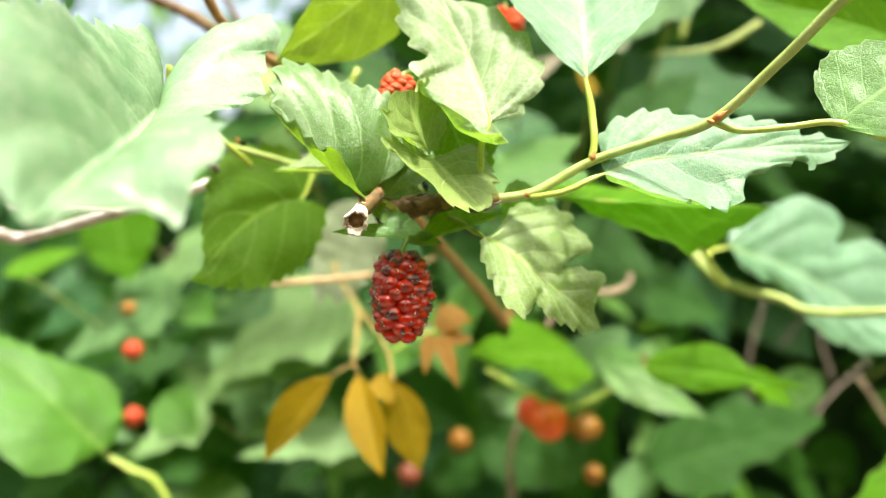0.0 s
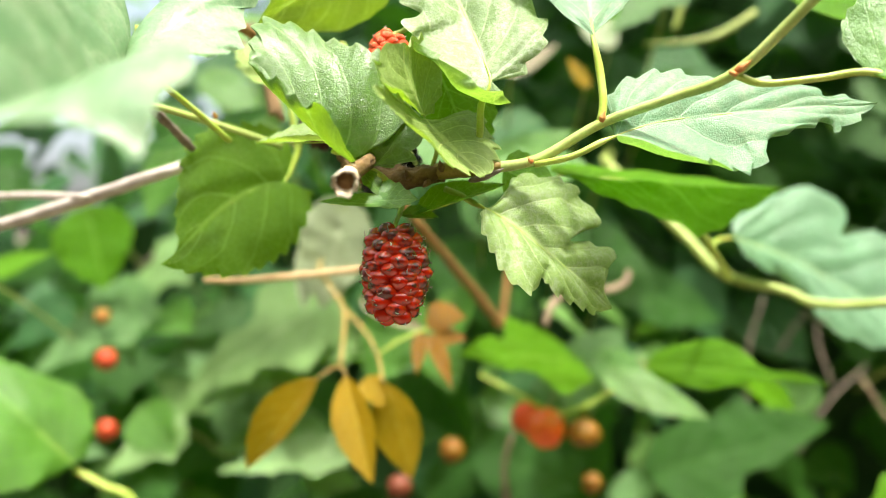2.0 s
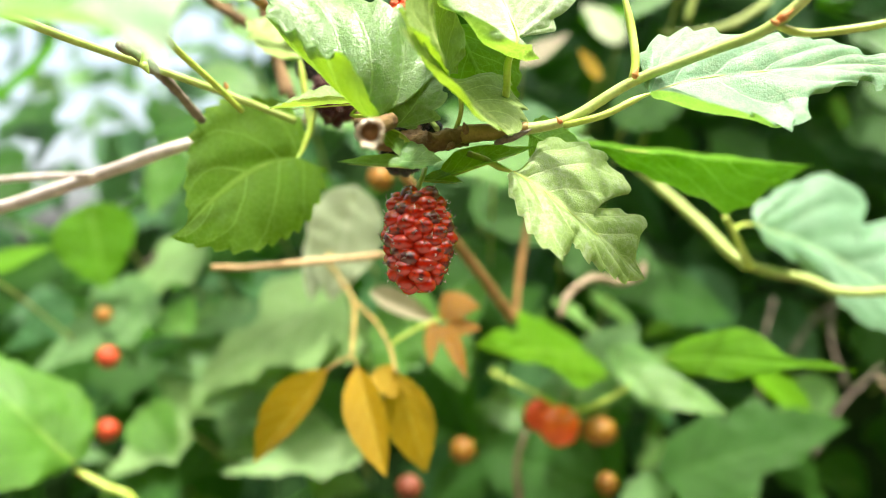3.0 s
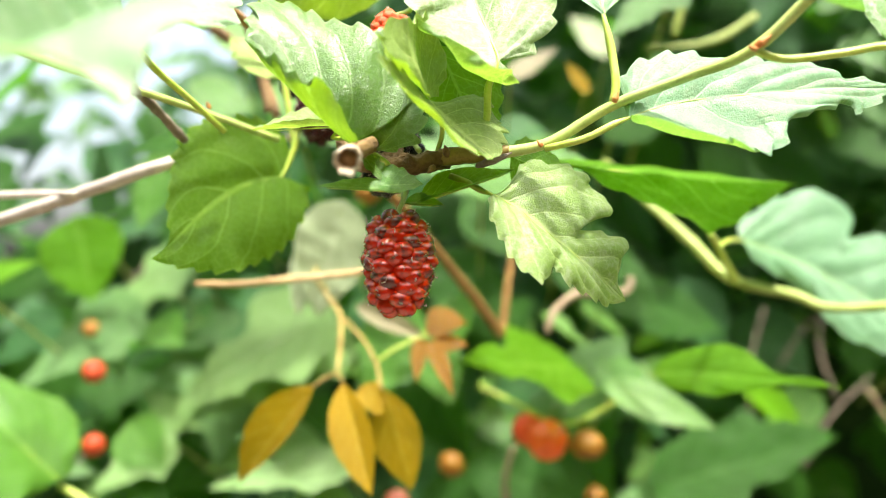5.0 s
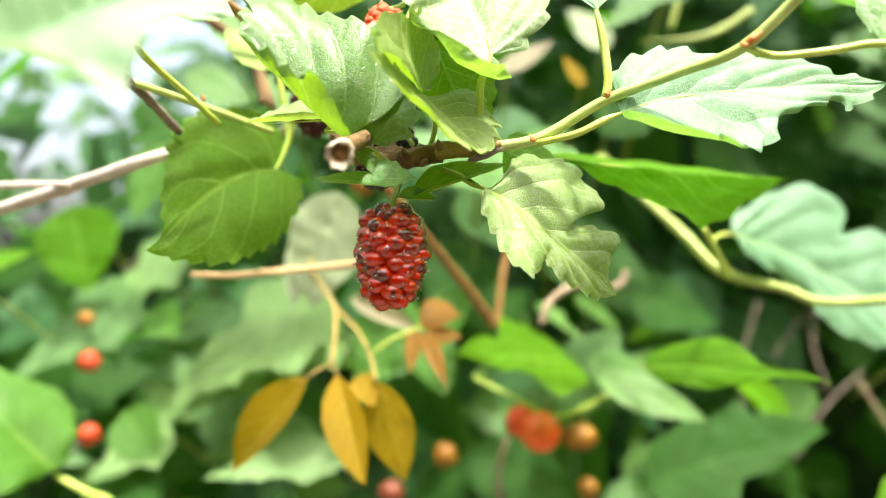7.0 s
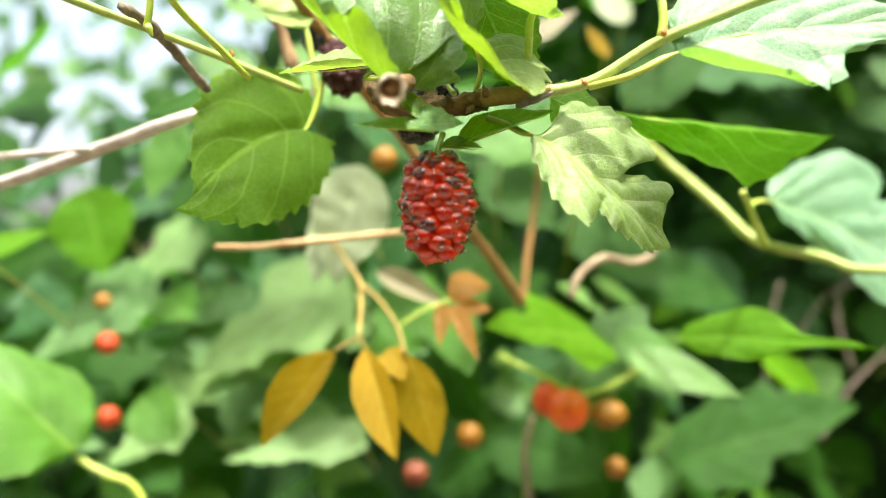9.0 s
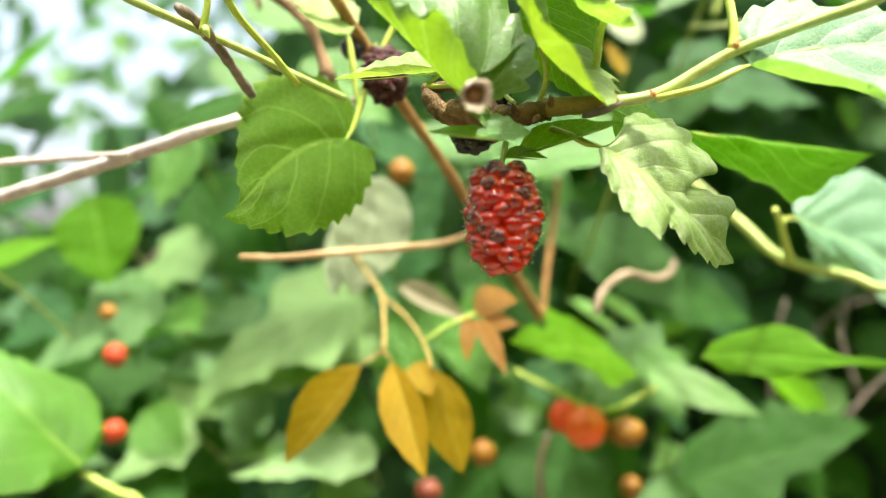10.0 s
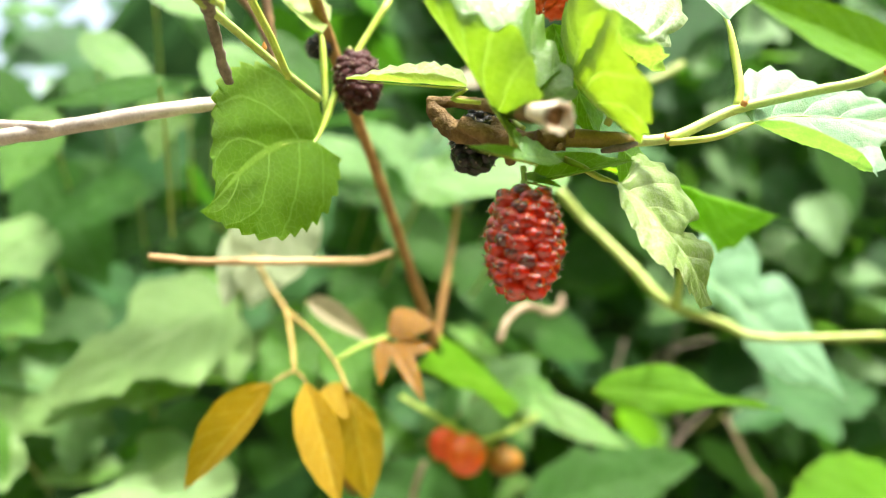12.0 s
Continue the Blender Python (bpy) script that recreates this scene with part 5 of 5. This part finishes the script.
part("stem", tube_mesh([(0.0425, 0.4200, 1.0781), (0.0379, 0.4200, 1.0608), (0.0391, 0.4200, 1.0374), (0.0472, 0.4400, 0.9382)], [.0014, .0017, .0019, .0022], 9, 6, .2), GREYTAN, hedge)
part("stem", tube_mesh([(0.2565, 0.4600, 1.0965), (0.2786, 0.4600, 1.0641), (0.2985, 0.4600, 1.0383), (0.3292, 0.4600, 0.9267)], [.0013, .0014, .0016, .002], 9, 6, .2), GREYTAN, hedge)
part("stem", tube_mesh([(0.0242, 0.4100, 1.1121), (0.0459, 0.4050, 1.1013), (0.0672, 0.4000, 1.0935), (0.1011, 0.4000, 1.1094)], [.001, .0012, .0012, .001], 9, 6, .1), PETIOLE, hedge)
part("stem", tube_mesh([(0.1085, 0.4000, 1.2817), (0.1351, 0.4000, 1.2832), (0.1498, 0.4000, 1.2876), (0.1659, 0.4000, 1.2978)], [.0004, .0014, .002, .0018], 9, 6, .1), VINE, hedge)
part("stem", tube_mesh([(0.1309, 0.4200, 1.2935), (0.1353, 0.4200, 1.3088), (0.1411, 0.4200, 1.3271)], [.0018, .0018, .002], 9, 6, .1), VINE, hedge)


for foot, knee, head in (((0.2315, 0.5600, 1.0473), (0.2299, 0.5600, 1.0920), (0.2462, 0.5700, 1.1357)), ((0.2882, 0.5500, 1.0726), (0.2818, 0.5600, 1.1116), (0.3017, 0.5800, 1.1512)), ((0.2581, 0.5400, 1.0281), (0.2840, 0.5500, 1.0607), (0.3190, 0.5600, 1.0865)), ((0.2624, 0.5800, 1.0926), (0.2885, 0.5800, 1.1260), (0.3530, 0.6000, 1.1410)), ((-0.2101, 0.5600, 1.1631), (-0.1830, 0.5600, 1.1821), (-0.1466, 0.5700, 1.1898))):
    part("stem", tube_mesh([foot, knee, head], [.0012, .0010, .0007], 7, 6, .2), DARKBARK, hedge)


def hedge_fruit(at, radius, material, label, seed, squash=1.0):
    e = thing("hedge_fruit", at, label, "fruit", "round hedge fruits")
    part("flesh", fruit_mesh(at, radius, .10, squash, seed), material, e)
    a = Vector(at)
    d = Vector((a.x, a.y, a.z - 1.18)).normalized()
    part("stalk", tube_mesh([a + d * radius * 0.9, a + d * radius * 1.5 + Vector((0, 0, radius * 0.3)), a + d * 0.08], [.0005, .0005, .0008], 7, 4), VINE, e)


hedge_fruit((0.0570, 0.4000, 1.0859), .0100, ORANGE, "glossy orange-red round fruit", 1)
hedge_fruit((0.0486, 0.4080, 1.0894), .0080, SCARLET, "red round fruit behind another", 2)
hedge_fruit((0.0763, 0.3970, 1.0840), .0088, AMBER, "amber-brown oval fruit beside orange ones", 3, .8)
hedge_fruit((0.0851, 0.4200, 1.0502), .0056, AMBER, "amber-brown fruit in shade", 4)
hedge_fruit((-0.1743, 0.4200, 1.1210), .0056, DIMRED, "round red fruit among hedge leaves, darkened for shade", 5)
hedge_fruit((-0.1748, 0.4200, 1.0831), .0056, DIMRED, "round red fruit with shade put into its colour", 6)
hedge_fruit((-0.1928, 0.4600, 1.1393), .0046, AMBER, "small amber fruit among leaves", 7)
hedge_fruit((-0.1658, 0.5200, 1.1273), .0072, AMBER, "amber-orange round fruit among leaves", 8)
hedge_fruit((0.0102, 0.4300, 1.0666), .0068, AMBER, "amber-brown round fruit in shade", 9)
hedge_fruit((-0.0322, 0.4200, 1.2123), .0065, AMBER, "amber round fruit behind a branch", 10)
hedge_fruit((-0.0190, 0.4200, 1.0500), .0066, BROWN, "fruit darkened to brown for shade", 11)
hedge_fruit((-0.0748, 0.4700, 1.1376), .0065, AMBER, "amber-brown round fruit among leaves", 12)
hedge_fruit((0.1330, 0.5000, 1.0967), .0060, AMBER, "small amber-brown fruit in shade", 13)


# ---- the hedge: leaves past counting
def leaf_bank(name, material, label, count, seed, place, size, spread=0.5):
    rnd = random.Random(seed)
    ns, nu = 10, 3
    verts, faces, uvs = [], [], []
    for k in range(count):
        at = Vector(place(rnd))
        length = rnd.uniform(*size)
        face = Vector((rnd.gauss(-.1, spread), rnd.gauss(-.7, spread), rnd.gauss(.7, spread * .7))).normalized()
        droop = Vector((rnd.gauss(0, .8), rnd.gauss(-.2, .5), rnd.gauss(-.7, .4)))
        ax = (droop - face * droop.dot(face)).normalized()
        sd = face.cross(ax)
        half = length * rnd.uniform(.28, .42)
        fold, bow = rnd.uniform(0, .35), rnd.uniform(-.12, .2)
        start = len(verts)
        for i in range(ns + 1):
            s = i / ns
            w = outline(s, LOBED if k % 3 == 0 else OVATE)
            jag = 1 + .07 * (i % 2)
            for j in range(-nu, nu + 1):
                u = j / nu
                back = .12 * abs(u) ** 1.5 * (1 - s) ** 4
                v = at + ax * length * (s - back) + sd * half * w * u * jag + face * (half * fold * abs(u) * w - length * bow * s * s)
                verts.append(v)
                uvs.append((s, .5 + .5 * u))
        row = 2 * nu + 1
        for i in range(ns):
            for j in range(2 * nu):
                a = start + i * row + j
                faces.append((a, a + 1, a + row + 1, a + row))
    me = bpy.data.meshes.new(name)
    me.from_pydata(verts, [], faces)
    layer = me.uv_layers.new(name="UVMap")
    layer.data.foreach_set("uv", np.array([uvs[l.vertex_index] for l in me.loops], dtype=np.float32).ravel())
    me.shade_smooth()
    me.materials.append(material)
    tagged(new(name, me), label, "foliage", kind="stuff")


def mass(rnd):
    y = rnd.uniform(.54, .90)
    x = rnd.uniform(-.75, .85) * (y / .6)
    while True:
        z = rnd.uniform(.62, 1.75)
        crest = 1.27 + 1.0 / (1 + math.exp(-(x + .02) * 14))
        if z < crest:
            return x, y, z


leaf_bank("hedge_foliage", HEDGE, "dense green hedge leaves", 900, 11, mass, (.05, .09))
leaf_bank("hedge_foliage", DULL, "dense bluish green hedge leaves", 450, 12, mass, (.05, .09))
leaf_bank("hedge_foliage", MOSS, "fresh green hedge leaves", 50, 13, mass, (.04, .08))


def front(rnd):
    while True:
        y = rnd.uniform(.47, .60)
        x, z = rnd.uniform(-.55, .22) * (y / .5), rnd.uniform(.88, 1.16)
        if z > 1.08 or abs(x + .025) > .05:
            return x, y, z


# Small lighter leaves paint dappled light over the hedge.
leaf_bank("hedge_foliage", LITPALE, "hedge leaves paled in colour for caught light", 45, 19, front, (.025, .05), .5)
leaf_bank("hedge_foliage", MOSS, "small fresh hedge leaves", 40, 20, front, (.025, .05), .5)
leaf_bank("hedge_foliage", FRESH, "small lighter hedge leaves standing in for sunlit spots", 45, 21, front, (.02, .045), .6)


def upper(rnd):
    y = rnd.uniform(.62, .95)
    return rnd.uniform(.05, .75) * (y / .6), y, rnd.uniform(1.1, 1.95)


leaf_bank("hedge_foliage", DULL, "dim bluish green leaves high in the hedge", 420, 15, upper, (.04, .08), .6)
leaf_bank("hedge_foliage", HEDGE, "dim green leaves high in the hedge", 420, 16, upper, (.04, .08), .6)


def flank(rnd):
    return rnd.uniform(.24, .62), rnd.uniform(.54, .62), rnd.uniform(1.12, 1.50)


leaf_bank("hedge_foliage", LITPALE, "pale leaves at the side of the hedge", 60, 22, flank, (.03, .06), .6)


def outer(rnd):
    while True:
        x, z = rnd.uniform(-2.35, 2.95), rnd.uniform(.05, 2.4)
        crest = 1.12 + 1.25 / (1 + math.exp(-(x + .12) * 9))
        if z < crest and (abs(x) > 1.3 or z < .55 or z > 1.85):
            return x, .94 + .35 * (z / 2.4) ** 2 + rnd.uniform(-.06, .06), z


leaf_bank("hedge_foliage", HEDGE, "green leaves on the outer hedge", 1300, 23, outer, (.07, .12), .6)
leaf_bank("hedge_foliage", MOSS, "fresh leaves on the outer hedge", 300, 24, outer, (.06, .10), .6)


def tall(rnd):
    x = rnd.uniform(-2.6, .3)
    return x, rnd.uniform(1.3, 2.6), rnd.uniform(.9, 2.35 + .2 * math.sin(x * 5))


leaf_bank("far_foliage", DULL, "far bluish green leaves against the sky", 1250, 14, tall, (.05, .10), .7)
# Pale far leaves put the white-blue blur of sky light into colour.
leaf_bank("far_foliage", LITPALE, "far pale leaves against the sky", 260, 17, tall, (.05, .10), .7)
leaf_bank("far_foliage", SKYGLOSS, "far pale leaves standing in for blurred sky light", 150, 18, tall, (.04, .08), .7)
